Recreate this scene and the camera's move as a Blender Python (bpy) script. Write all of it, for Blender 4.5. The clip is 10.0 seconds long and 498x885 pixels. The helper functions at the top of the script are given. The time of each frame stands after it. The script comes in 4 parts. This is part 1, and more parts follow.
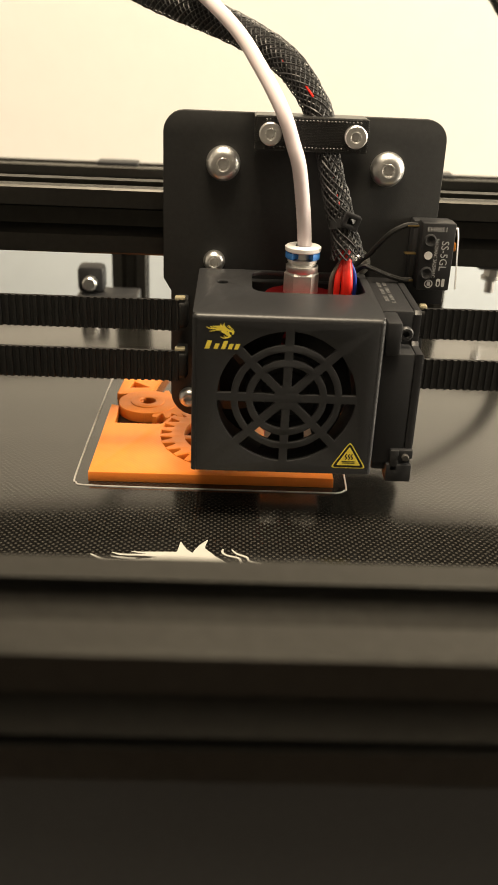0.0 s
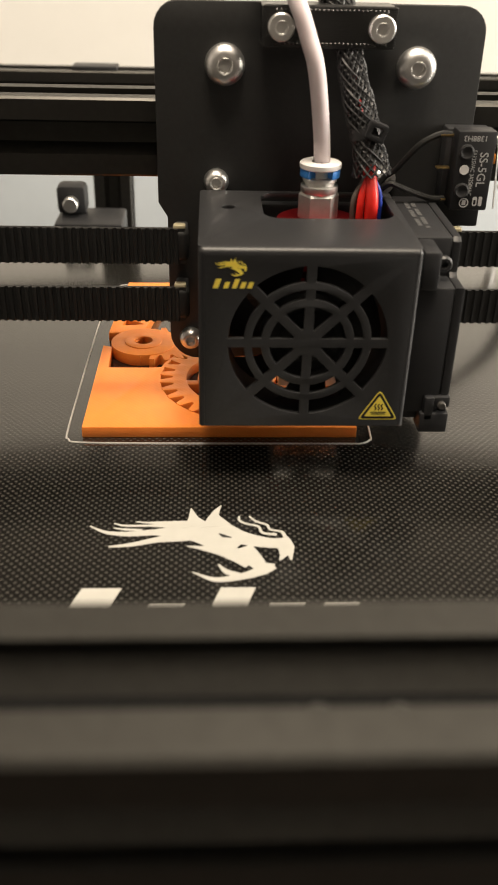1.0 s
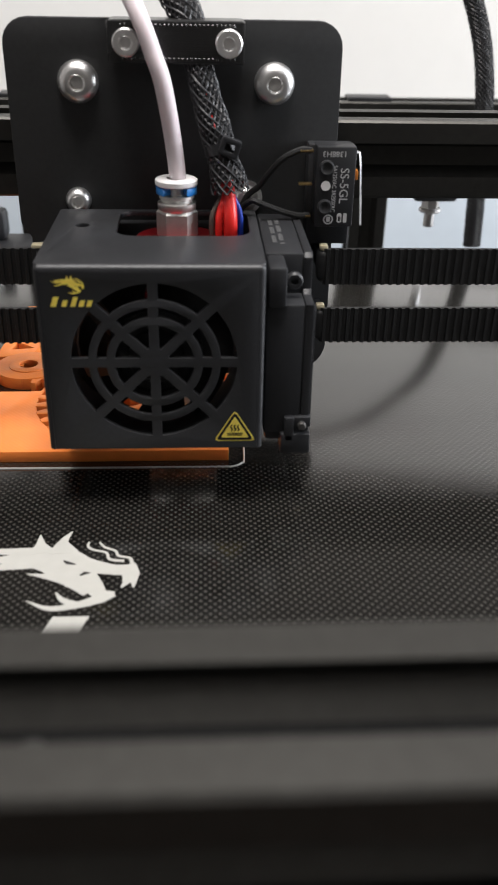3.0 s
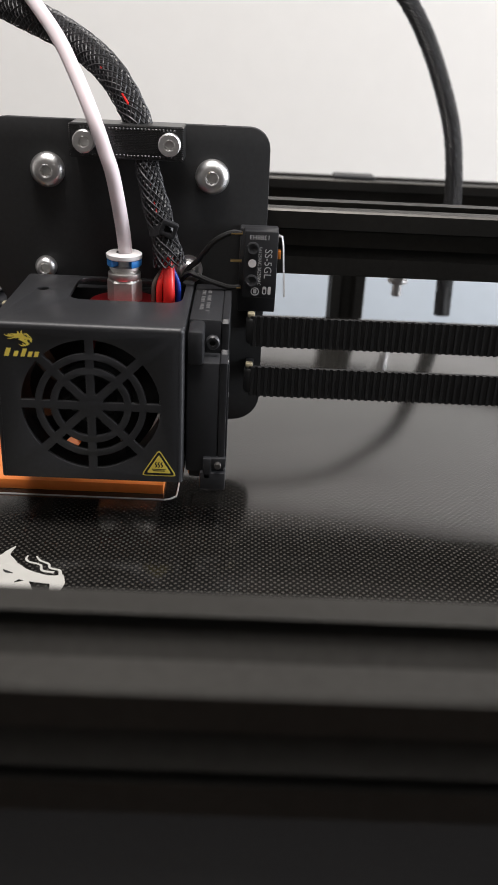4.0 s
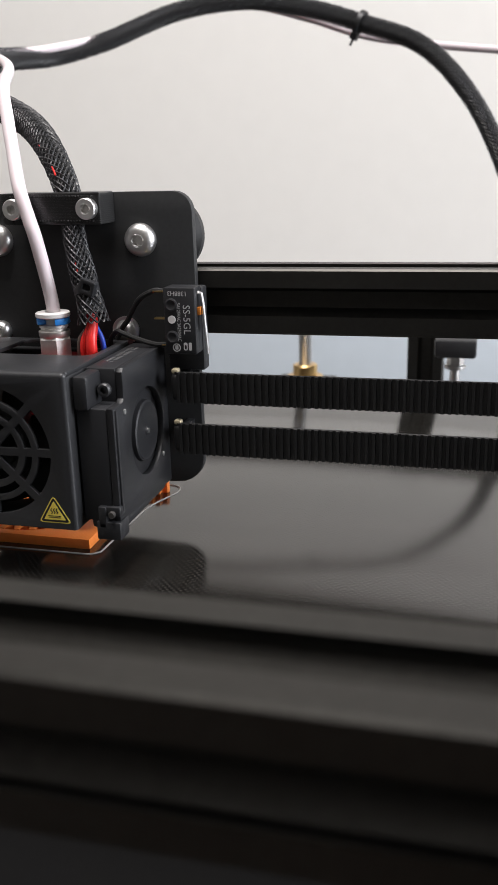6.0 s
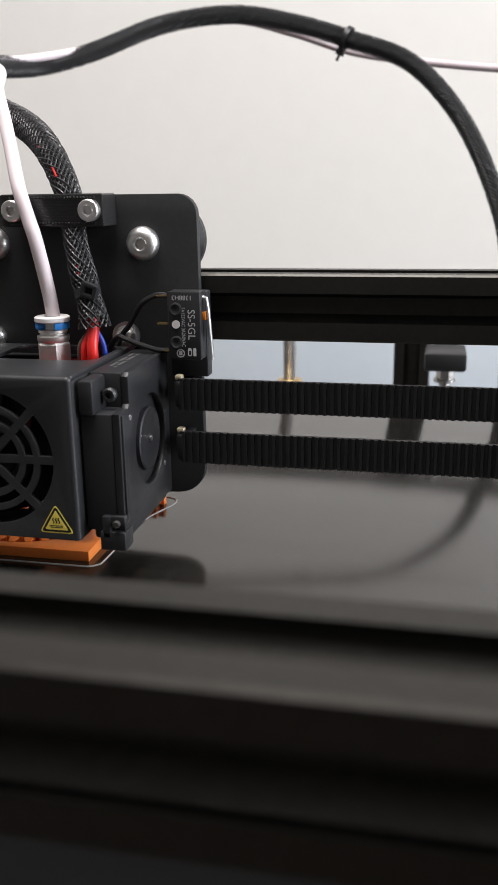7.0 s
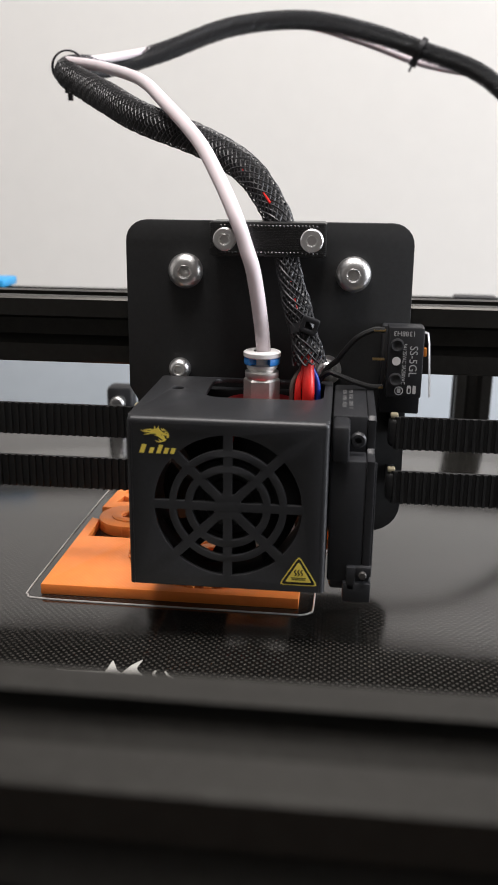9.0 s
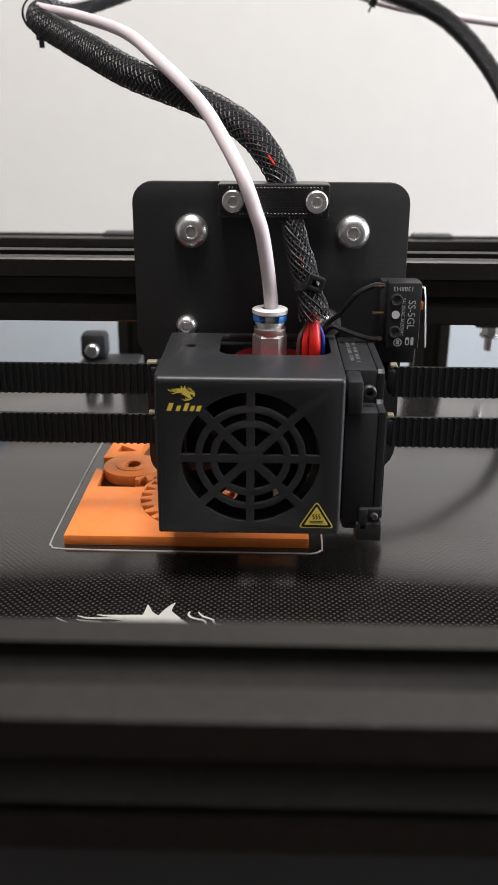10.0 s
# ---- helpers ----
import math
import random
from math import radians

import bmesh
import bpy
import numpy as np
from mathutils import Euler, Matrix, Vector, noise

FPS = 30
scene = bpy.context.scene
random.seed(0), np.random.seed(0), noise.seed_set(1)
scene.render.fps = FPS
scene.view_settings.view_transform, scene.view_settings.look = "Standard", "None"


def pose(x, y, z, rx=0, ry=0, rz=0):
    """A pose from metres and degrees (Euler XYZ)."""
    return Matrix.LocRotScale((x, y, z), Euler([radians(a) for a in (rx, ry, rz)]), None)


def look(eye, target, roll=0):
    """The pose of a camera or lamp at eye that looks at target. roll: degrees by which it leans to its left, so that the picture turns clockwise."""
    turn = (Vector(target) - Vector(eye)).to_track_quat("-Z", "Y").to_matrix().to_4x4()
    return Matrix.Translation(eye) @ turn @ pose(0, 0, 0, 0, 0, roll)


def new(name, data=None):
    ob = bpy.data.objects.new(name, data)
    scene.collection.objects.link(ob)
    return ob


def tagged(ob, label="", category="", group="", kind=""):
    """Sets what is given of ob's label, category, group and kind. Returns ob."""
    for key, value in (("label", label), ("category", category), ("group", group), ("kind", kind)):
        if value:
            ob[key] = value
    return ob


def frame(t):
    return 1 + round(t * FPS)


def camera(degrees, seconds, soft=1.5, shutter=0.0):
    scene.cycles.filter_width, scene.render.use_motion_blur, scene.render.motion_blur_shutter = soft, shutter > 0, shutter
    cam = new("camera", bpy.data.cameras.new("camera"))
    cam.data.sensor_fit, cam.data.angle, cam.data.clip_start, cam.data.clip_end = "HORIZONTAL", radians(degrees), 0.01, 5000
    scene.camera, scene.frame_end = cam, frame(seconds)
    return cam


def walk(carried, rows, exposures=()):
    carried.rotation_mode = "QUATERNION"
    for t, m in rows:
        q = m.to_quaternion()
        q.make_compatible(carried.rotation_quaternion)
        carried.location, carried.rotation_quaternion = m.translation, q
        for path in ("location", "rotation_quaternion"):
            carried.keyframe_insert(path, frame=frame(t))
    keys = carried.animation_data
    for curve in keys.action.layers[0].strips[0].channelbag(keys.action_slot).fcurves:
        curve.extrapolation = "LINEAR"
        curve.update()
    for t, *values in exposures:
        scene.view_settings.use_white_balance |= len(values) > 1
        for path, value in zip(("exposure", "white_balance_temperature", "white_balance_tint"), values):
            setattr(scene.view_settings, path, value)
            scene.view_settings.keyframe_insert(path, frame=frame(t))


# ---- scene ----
cam = camera(31.6, 10.0)
cam.data.dof.use_dof = True
cam.data.dof.focus_distance, cam.data.dof.aperture_fstop = 0.265, 34.0
# seconds, place in metres, then yaw, pitch and roll in degrees
ROWS = [
    (0.0, -0.0079, 0.0179, 0.4620, -0.66, -25.50, -2.25),
    (0.5, -0.0189, 0.0450, 0.4605, -3.92, -31.39, -2.30),
    (1.0, -0.0145, 0.0486, 0.4574, -2.16, -31.09, -1.31),
    (1.5, -0.0032, 0.0552, 0.4531, -1.23, -30.31, -0.93),
    (2.0, 0.0067, 0.0580, 0.4499, -2.09, -29.38, -0.56),
    (2.5, 0.0134, 0.0588, 0.4501, -3.10, -30.01, -0.94),
    (4.0, 0.0470, 0.0189, 0.4677, 0.21, -25.88, -2.52),
    (4.5, 0.0818, 0.0089, 0.4719, 6.25, -24.75, -1.68),
    (5.0, 0.1196, 0.0147, 0.4703, 13.18, -22.16, 0.02),
    (6.5, 0.1381, 0.0302, 0.4394, 13.99, -16.53, 1.70),
    (7.0, 0.1242, 0.0299, 0.4406, 12.10, -16.23, 0.81),
    (7.5, 0.1071, 0.0291, 0.4402, 11.66, -15.88, 0.83),
    (8.0, 0.0831, 0.0323, 0.4439, 11.42, -15.58, 0.56),
    (8.5, 0.0540, 0.0364, 0.4470, 8.40, -15.32, -0.54),
    (9.0, 0.0348, 0.0310, 0.4512, 6.22, -16.87, -0.64),
    (9.5, 0.0190, 0.0281, 0.4553, 3.95, -19.48, -0.51),
    (10.0, 0.0123, 0.0173, 0.4620, 1.33, -21.42, -0.31),
]
EXPOSURES = [(0.0, 0.45, 9000, 10), (0.5, 0.35, 9300, 10), (1.0, 0.3, 8000, 12), (1.5, 0.3, 7300, 12), (2.0, 0.2, 6700, 12), (2.5, 0.18, 6300, 12), (4.0, 0.0, 6350, 14), (10.0, 0.0, 6350, 14)]
walk(cam, [(t, pose(x, y, z, 90 + pitch, roll, yaw)) for t, x, y, z, yaw, pitch, roll in ROWS], EXPOSURES)

# ---- light ----
world = bpy.data.worlds.new("world")
scene.world = world
world.use_nodes = True
sky = world.node_tree.nodes.new("ShaderNodeTexSky")
sky.sky_type, sky.sun_disc = "NISHITA", False
sky.sun_elevation, sky.sun_rotation = radians(35), radians(200)
world.node_tree.links.new(sky.outputs[0], world.node_tree.nodes["Background"].inputs[0])
world.node_tree.nodes["Background"].inputs[1].default_value = 0.1


def area_lamp(name, m, sx, sy, watts, colour):
    data = bpy.data.lights.new(name, "AREA")
    data.shape, data.size, data.size_y, data.energy, data.color = "RECTANGLE", sx, sy, watts, colour
    ob = new(name, data)
    ob.matrix_world = m
    return ob


# Two unseen area lamps, added at the side and overhead to light the room.
SIDE_LAMP_WATTS, TOP_LAMP_WATTS = 40.0, 20.5
area_lamp("added_side_light", look((1.68, 0.30, 0.85), (0.0, 0.45, 0.6)), 0.8, 1.1, SIDE_LAMP_WATTS, (0.95, 0.98, 1.0))
area_lamp("added_top_light", look((0.0, 0.1, 1.64), (0.0, 0.1, 0)), 0.5, 0.5, TOP_LAMP_WATTS, (1.0, 0.96, 0.90))

# ---- materials ----


def material(name, base, rough=0.5, metal=0.0, vary=0.12, scale=300.0, bump=0.0, bump_scale=2500.0, spec=0.5, coat=0.0, large=12.0, subsurface=0.0):
    """A surface with its colour varied at two sizes, with fine relief; the scales are per metre."""
    m = bpy.data.materials.new(name)
    m.use_nodes = True
    nt = m.node_tree
    b = nt.nodes["Principled BSDF"]
    b.inputs["Roughness"].default_value, b.inputs["Metallic"].default_value = rough, metal
    b.inputs["Specular IOR Level"].default_value, b.inputs["Coat Weight"].default_value = spec, coat
    b.inputs["Subsurface Weight"].default_value, b.inputs["Subsurface Scale"].default_value = subsurface, 0.002
    b.inputs["Subsurface Radius"].default_value = (1.0, 0.9, 0.9)
    co = nt.nodes.new("ShaderNodeTexCoord")
    fine, coarse = nt.nodes.new("ShaderNodeTexNoise"), nt.nodes.new("ShaderNodeTexNoise")
    fine.inputs["Scale"].default_value, fine.inputs["Detail"].default_value = scale, 4
    coarse.inputs["Scale"].default_value, coarse.inputs["Detail"].default_value = large, 3
    add = nt.nodes.new("ShaderNodeMath")
    add.operation = "ADD"
    for n in (fine, coarse):
        nt.links.new(co.outputs["Object"], n.inputs["Vector"])
    nt.links.new(fine.outputs["Fac"], add.inputs[0])
    nt.links.new(coarse.outputs["Fac"], add.inputs[1])
    span = nt.nodes.new("ShaderNodeMapRange")
    span.inputs["From Min"].default_value, span.inputs["From Max"].default_value = 0.6, 1.4
    nt.links.new(add.outputs[0], span.inputs["Value"])
    mix = nt.nodes.new("ShaderNodeMix")
    mix.data_type = "RGBA"
    mix.inputs["A"].default_value = (*[c * (1 - vary) for c in base], 1)
    mix.inputs["B"].default_value = (*[min(1, c * (1 + vary)) for c in base], 1)
    nt.links.new(span.outputs[0], mix.inputs["Factor"])
    nt.links.new(mix.outputs["Result"], b.inputs["Base Color"])
    r = nt.nodes.new("ShaderNodeMapRange")
    r.inputs["To Min"].default_value, r.inputs["To Max"].default_value = max(0.02, rough * 0.85), min(1, rough * 1.15)
    nt.links.new(coarse.outputs["Fac"], r.inputs["Value"])
    nt.links.new(r.outputs[0], b.inputs["Roughness"])
    if bump:
        grain, bp = nt.nodes.new("ShaderNodeTexNoise"), nt.nodes.new("ShaderNodeBump")
        grain.inputs["Scale"].default_value, grain.inputs["Detail"].default_value = bump_scale, 3
        bp.inputs["Strength"].default_value, bp.inputs["Distance"].default_value = bump, 0.0002
        nt.links.new(co.outputs["Object"], grain.inputs["Vector"])
        nt.links.new(grain.outputs["Fac"], bp.inputs["Height"])
        nt.links.new(bp.outputs[0], b.inputs["Normal"])
    return m


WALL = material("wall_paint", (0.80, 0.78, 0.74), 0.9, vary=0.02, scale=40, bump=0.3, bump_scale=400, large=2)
WALL_DARK = material("dimmed_wall_grey", (0.48, 0.46, 0.44), 0.9, vary=0.03, scale=40, bump=0.3, bump_scale=400, large=2)
WALL_UPPER = material("unseen_upper_wall_dark", (0.10, 0.09, 0.08), 0.9, vary=0.03, scale=40, bump=0.3, bump_scale=400, large=2)
BOARD = material("blue_grey_board", (0.50, 0.55, 0.59), 0.6, vary=0.03, scale=60, bump=0.1)
TABLE = material("black_table", (0.03, 0.028, 0.027), 0.5, vary=0.25, scale=60, bump=0.2)
FLOOR = material("floor_boards", (0.10, 0.07, 0.05), 0.5, vary=0.2, scale=20)
ANODISED = material("black_anodised_aluminium", (0.070, 0.068, 0.063), 0.46, 1.0, vary=0.15, scale=500, bump=0.06, bump_scale=5000)
STEEL_BLACK = material("black_powder_coat", (0.026, 0.0265, 0.0285), 0.42, vary=0.2, scale=900, bump=0.15, bump_scale=4500, spec=0.5)
PLATE_BLACK = material("matt_black_plate", (0.027, 0.0275, 0.028), 0.58, vary=0.2, scale=900, bump=0.15, bump_scale=4500, spec=0.35)
PLASTIC = material("black_plastic", (0.020, 0.0205, 0.0225), 0.42, vary=0.15, scale=700, bump=0.1, bump_scale=5000)
PRINTED = material("black_layered_plastic", (0.024, 0.024, 0.024), 0.27, vary=0.3, scale=900, bump=0.2)
RUBBER = material("black_rubber", (0.011, 0.011, 0.011), 0.52, vary=0.2, scale=900, bump=0.15)
CHROME = material("polished_steel", (0.88, 0.87, 0.86), 0.36, 1.0, vary=0.08, scale=700, bump=0.05)
NICKEL = material("nickel_plated_brass", (0.84, 0.82, 0.79), 0.48, 1.0, vary=0.1, scale=900, bump=0.05)
PALE_BRASS = material("pale_brass", (0.86, 0.76, 0.52), 0.35, 0.7, vary=0.1, scale=700)
BRASS = material("brass", (0.72, 0.5, 0.22), 0.3, 1.0, vary=0.12, scale=700)
THREAD = material("threaded_steel", (0.5, 0.5, 0.5), 0.32, 1.0, vary=0.12, scale=700)
THREAD_DARK = material("dark_screw_steel", (0.10, 0.095, 0.09), 0.4, 0.6, vary=0.15, scale=700)
SLOT_SHADE = material("slot_shade_black", (0.006, 0.006, 0.006), 0.9, vary=0.3, scale=900, bump=0.3, spec=0.08)
SLOT_STEEL = material("dull_screw_steel", (0.045, 0.044, 0.042), 0.5, 0.2, vary=0.15, scale=700)
TEFLON = material("white_tube", (0.70, 0.62, 0.64), 0.6, vary=0.04, scale=200, subsurface=0.6)
WHITE_PLASTIC = material("white_plastic", (0.78, 0.76, 0.75), 0.4, vary=0.04, scale=300)
BLUE_PLASTIC = material("blue_plastic", (0.02, 0.25, 0.75), 0.4, vary=0.08, scale=300)
RED_WIRE = material("red_insulation", (0.75, 0.025, 0.02), 0.35, vary=0.1, scale=500)
BLUE_WIRE = material("blue_insulation", (0.02, 0.06, 0.45), 0.35, vary=0.1, scale=500)
GREY_WIRE = material("grey_insulation", (0.1, 0.08, 0.07), 0.45, vary=0.15, scale=500)
RED_METAL = material("red_anodised_heat_sink", (0.35, 0.015, 0.02), 0.35, 0.8, vary=0.15, scale=500)
BRAID = material("braided_nylon", (0.020, 0.020, 0.0215), 0.40, vary=0.5, scale=1200, spec=0.45)
CORE = material("dark_wire_bundle", (0.008, 0.008, 0.008), 0.7, vary=0.3)
YELLOW = material("yellow_print", (0.93, 0.74, 0.12), 0.5, vary=0.06, scale=400)
BLACK_INK = material("black_print", (0.01, 0.01, 0.01), 0.5, vary=0.1)
LOGO_WHITE = material("warm_white_print", (0.43, 0.42, 0.385), 0.55, vary=0.05, scale=300)
SWITCH_INK = material("pale_grey_print", (0.55, 0.55, 0.55), 0.5, vary=0.1, scale=900)
FAINT_INK = material("faint_grey_print", (0.09, 0.09, 0.09), 0.5, vary=0.1)
BLUE_THING = material("sky_blue_plastic", (0.03, 0.32, 0.65), 0.45, vary=0.08)
FILM = material("clear_plastic_line", (0.42, 0.40, 0.38), 0.3, vary=0.2, scale=300)


def filament_material():
    m = material("orange_printed_plastic", (0.95, 0.265, 0.05), 0.42, vary=0.07, scale=260, subsurface=0.15)
    nt = m.node_tree
    b = nt.nodes["Principled BSDF"]
    co = nt.nodes.new("ShaderNodeTexCoord")
    wave, layer, bp, bp2 = (nt.nodes.new(k) for k in ("ShaderNodeTexWave", "ShaderNodeTexWave", "ShaderNodeBump", "ShaderNodeBump"))
    wave.bands_direction, layer.bands_direction = "DIAGONAL", "Z"
    wave.inputs["Scale"].default_value, wave.inputs["Distortion"].default_value = 420, 0.6
    layer.inputs["Scale"].default_value = 1600
    for w, p, s in ((wave, bp, 0.12), (layer, bp2, 0.25)):
        nt.links.new(co.outputs["Object"], w.inputs["Vector"])
        nt.links.new(w.outputs["Fac"], p.inputs["Height"])
        p.inputs["Strength"].default_value, p.inputs["Distance"].default_value = s, 0.0001
    nt.links.new(bp.outputs[0], bp2.inputs["Normal"])
    nt.links.new(bp2.outputs[0], b.inputs["Normal"])
    return m


ORANGE = filament_material()


def bed_material():
    """Black coated glass with a diamond grid of small paler dots 2 mm apart."""
    m = material("black_dotted_glass", (0.0065, 0.006, 0.0055), 0.14, vary=0.2, scale=80, spec=0.85)
    nt = m.node_tree
    b = nt.nodes["Principled BSDF"]
    co, sep = nt.nodes.new("ShaderNodeTexCoord"), nt.nodes.new("ShaderNodeSeparateXYZ")
    nt.links.new(co.outputs["Object"], sep.inputs[0])

    def calc(op, a, c=None, d=None):
        n = nt.nodes.new("ShaderNodeMath")
        n.operation = op
        for k, v in enumerate((a, c, d)):
            if v is None:
                continue
            if isinstance(v, (int, float)):
                n.inputs[k].default_value = v
            else:
                nt.links.new(v, n.inputs[k])
        return n.outputs[0]

    pitch, ratio = 0.0020, 1.05
    far = []
    for shift in (0.0, 0.5):
        u = calc("SUBTRACT", calc("FRACT", calc("ADD", calc("DIVIDE", sep.outputs[0], pitch), shift)), 0.5)
        v = calc("MULTIPLY", calc("SUBTRACT", calc("FRACT", calc("ADD", calc("DIVIDE", sep.outputs[1], pitch * ratio), shift)), 0.5), ratio)
        far.append(calc("SQRT", calc("ADD", calc("MULTIPLY", u, u), calc("MULTIPLY", v, v))))
    near = calc("MINIMUM", far[0], far[1])
    dot = nt.nodes.new("ShaderNodeMapRange")
    dot.interpolation_type = "SMOOTHSTEP"
    dot.inputs["From Min"].default_value, dot.inputs["From Max"].default_value = 0.24, 0.15
    nt.links.new(near, dot.inputs["Value"])
    mix = nt.nodes.new("ShaderNodeMix")
    mix.data_type = "RGBA"
    old = b.inputs["Base Color"].links[0].from_socket
    nt.links.new(old, mix.inputs["A"])
    mix.inputs["B"].default_value = (0.043, 0.040, 0.035, 1)
    nt.links.new(dot.outputs[0], mix.inputs["Factor"])
    nt.links.new(mix.outputs["Result"], b.inputs["Base Color"])
    return m


BED = bed_material()

# ---- building tools: millimetres, with the bed's top at z 54, over a table 280 mm below zero ----
LIFT = 0.28
MM = Matrix.Translation((0, 0, LIFT)) @ Matrix.Scale(0.001, 4)
stand = Vector((0, 0, 0))  # where the frame and the bed stand under the print head


def thing(name, label, category, at=(0, 0, 0), group="", kind=""):
    ob = new(name)
    ob.empty_display_size = 0.01
    ob.matrix_world = Matrix.Translation(MM @ (Vector(at) + stand))
    return tagged(ob, label, category, group, kind)


def adopt(ob, parent):
    """Meshes are drawn in the place's own coordinates, so only the root's offset is taken back."""
    if parent is not None:
        ob.parent = parent
        ob.matrix_parent_inverse = parent.matrix_basis.inverted() if parent.parent is None else Matrix()


def part(name, bm, mat, parent=None, label="", smooth=True, at=None):
    """Links bm, drawn in millimetres in the place's own coordinates, as one mesh under parent."""
    bmesh.ops.recalc_face_normals(bm, faces=bm.faces)
    bm.transform(MM @ Matrix.Translation(stand))
    me = bpy.data.meshes.new(name)
    bm.to_mesh(me)
    bm.free()
    me.materials.append(mat)
    if smooth:
        me.shade_smooth()
        me.set_sharp_from_angle(angle=radians(38))
    ob = new(name, me)
    adopt(ob, parent)
    if label:
        ob["label"] = label
    return ob


def join(*bms):
    out = bms[0]
    for b in bms[1:]:
        me = bpy.data.meshes.new("temp")
        b.to_mesh(me)
        out.from_mesh(me)
        b.free()
        bpy.data.meshes.remove(me)
    return out


def box(x0, x1, y0, y1, z0, z1, bevel=0.4, seg=2):
    bm = bmesh.new()
    bmesh.ops.create_cube(bm, size=1)
    bm.transform(Matrix.Translation(((x0 + x1) / 2, (y0 + y1) / 2, (z0 + z1) / 2)) @ Matrix.Diagonal((x1 - x0, y1 - y0, z1 - z0, 1)))
    if bevel:
        bmesh.ops.bevel(bm, geom=bm.edges[:], offset=bevel, segments=seg, profile=0.5, affect="EDGES")
    return bm


AXES = {"x": Matrix.Rotation(radians(90), 4, "Y"), "y": Matrix.Rotation(radians(90), 4, "X"), "z": Matrix()}


def lathe(profile, centre, axis="z", seg=32):
    """Turns (radius, height) pairs round an axis. Along y the heights grow towards the viewer, at smaller y."""
    bm = bmesh.new()
    rings = []
    for r, h in profile:
        if r < 1e-4:
            rings.append([bm.verts.new((0, 0, h))])
        else:
            rings.append([bm.verts.new((r * math.cos(2 * math.pi * k / seg), r * math.sin(2 * math.pi * k / seg), h)) for k in range(seg)])
    for a, b in zip(rings, rings[1:]):
        for k in range(seg):
            p, q = k, (k + 1) % seg
            loop = []
            for v in (a[p % len(a)], a[q % len(a)], b[q % len(b)], b[p % len(b)]):
                if v not in loop:
                    loop.append(v)
            if len(loop) > 2:
                bm.faces.new(loop)
    bm.transform(Matrix.Translation(centre) @ AXES[axis])
    return bm


def rod(r, h, centre, axis="z", seg=24, edge=0.0):
    e = edge
    pro = [(0, 0), (r - e, 0), (r, e), (r, h - e), (r - e, h), (0, h)] if e else [(0, 0), (r, 0), (r, h), (0, h)]
    return lathe(pro, centre, axis, seg)


def cut(loops, depth, bevel=0.0):
    """A flat piece from closed outlines in x and y, with holes where they nest; from z 0 up to depth."""
    cu = bpy.data.curves.new("outline", "CURVE")
    cu.dimensions, cu.fill_mode, cu.extrude = "2D", "BOTH", depth / 2 - bevel
    cu.bevel_depth, cu.bevel_resolution, cu.offset = bevel, 1, -bevel
    for pts in loops:
        sp = cu.splines.new("POLY")
        sp.points.add(len(pts) - 1)
        sp.use_cyclic_u = True
        for p, (x, y) in zip(sp.points, pts):
            p.co = (x, y, 0, 1)
    return from_curve(cu, depth)


def from_curve(cu, depth=0.0):
    ob = bpy.data.objects.new("outline", cu)
    scene.collection.objects.link(ob)
    bpy.context.view_layer.update()
    me = bpy.data.meshes.new_from_object(ob.evaluated_get(bpy.context.evaluated_depsgraph_get()))
    bm = bmesh.new()
    bm.from_mesh(me)
    bpy.data.objects.remove(ob)
    bpy.data.curves.remove(cu)
    bpy.data.meshes.remove(me)
    bmesh.ops.remove_doubles(bm, verts=bm.verts, dist=0.0005)
    bm.transform(Matrix.Translation((0, 0, depth / 2)))
    return bm


def lettering(text, size, depth=0.12, shear=0.0, x_scale=1.0):
    cu = bpy.data.curves.new("lettering", "FONT")
    cu.body, cu.size, cu.extrude, cu.shear, cu.align_x, cu.align_y = text, size, depth / 2, shear, "CENTER", "CENTER"
    cu.resolution_u = 3
    bm = from_curve(cu, depth)
    bm.transform(Matrix.Diagonal((x_scale, 1, 1, 1)))
    return bm


def facing(bm, x, y, z, turn=0.0):
    """Stands a flat piece upright, facing the viewer, its back at y."""
    bm.transform(Matrix.Translation((x, y, z)) @ Matrix.Rotation(radians(90), 4, "X") @ Matrix.Rotation(radians(turn), 4, "Z"))
    return bm


def placed(bm, x, y, z, turn=0.0):
    bm.transform(Matrix.Translation((x, y, z)) @ Matrix.Rotation(radians(turn), 4, "Z"))
    return bm


def disc(cx, cy, r, n=48, a0=0.0):
    return [(cx + r * math.cos(a0 + 2 * math.pi * k / n), cy + r * math.sin(a0 + 2 * math.pi * k / n)) for k in range(n)]


def rounded(x0, x1, y0, y1, r, n=6):
    out = []
    for cx, cy, a in ((x1 - r, y1 - r, 0), (x0 + r, y1 - r, 90), (x0 + r, y0 + r, 180), (x1 - r, y0 + r, 270)):
        out += [(cx + r * math.cos(radians(a + 90 * k / n)), cy + r * math.sin(radians(a + 90 * k / n))) for k in range(n + 1)]
    return out


def smooth_line(points, per=10):
    """A smooth line through the points."""
    p = [Vector(q) for q in points]
    p = [2 * p[0] - p[1], *p, 2 * p[-1] - p[-2]]
    out = []
    for a, b, c, d in zip(p, p[1:], p[2:], p[3:]):
        for k in range(per):
            t = k / per
            out.append(0.5 * ((2 * b) + (c - a) * t + (2 * a - 5 * b + 4 * c - d) * t * t + (3 * b - a - 3 * c + d) * t ** 3))
    out.append(p[-2])
    return out


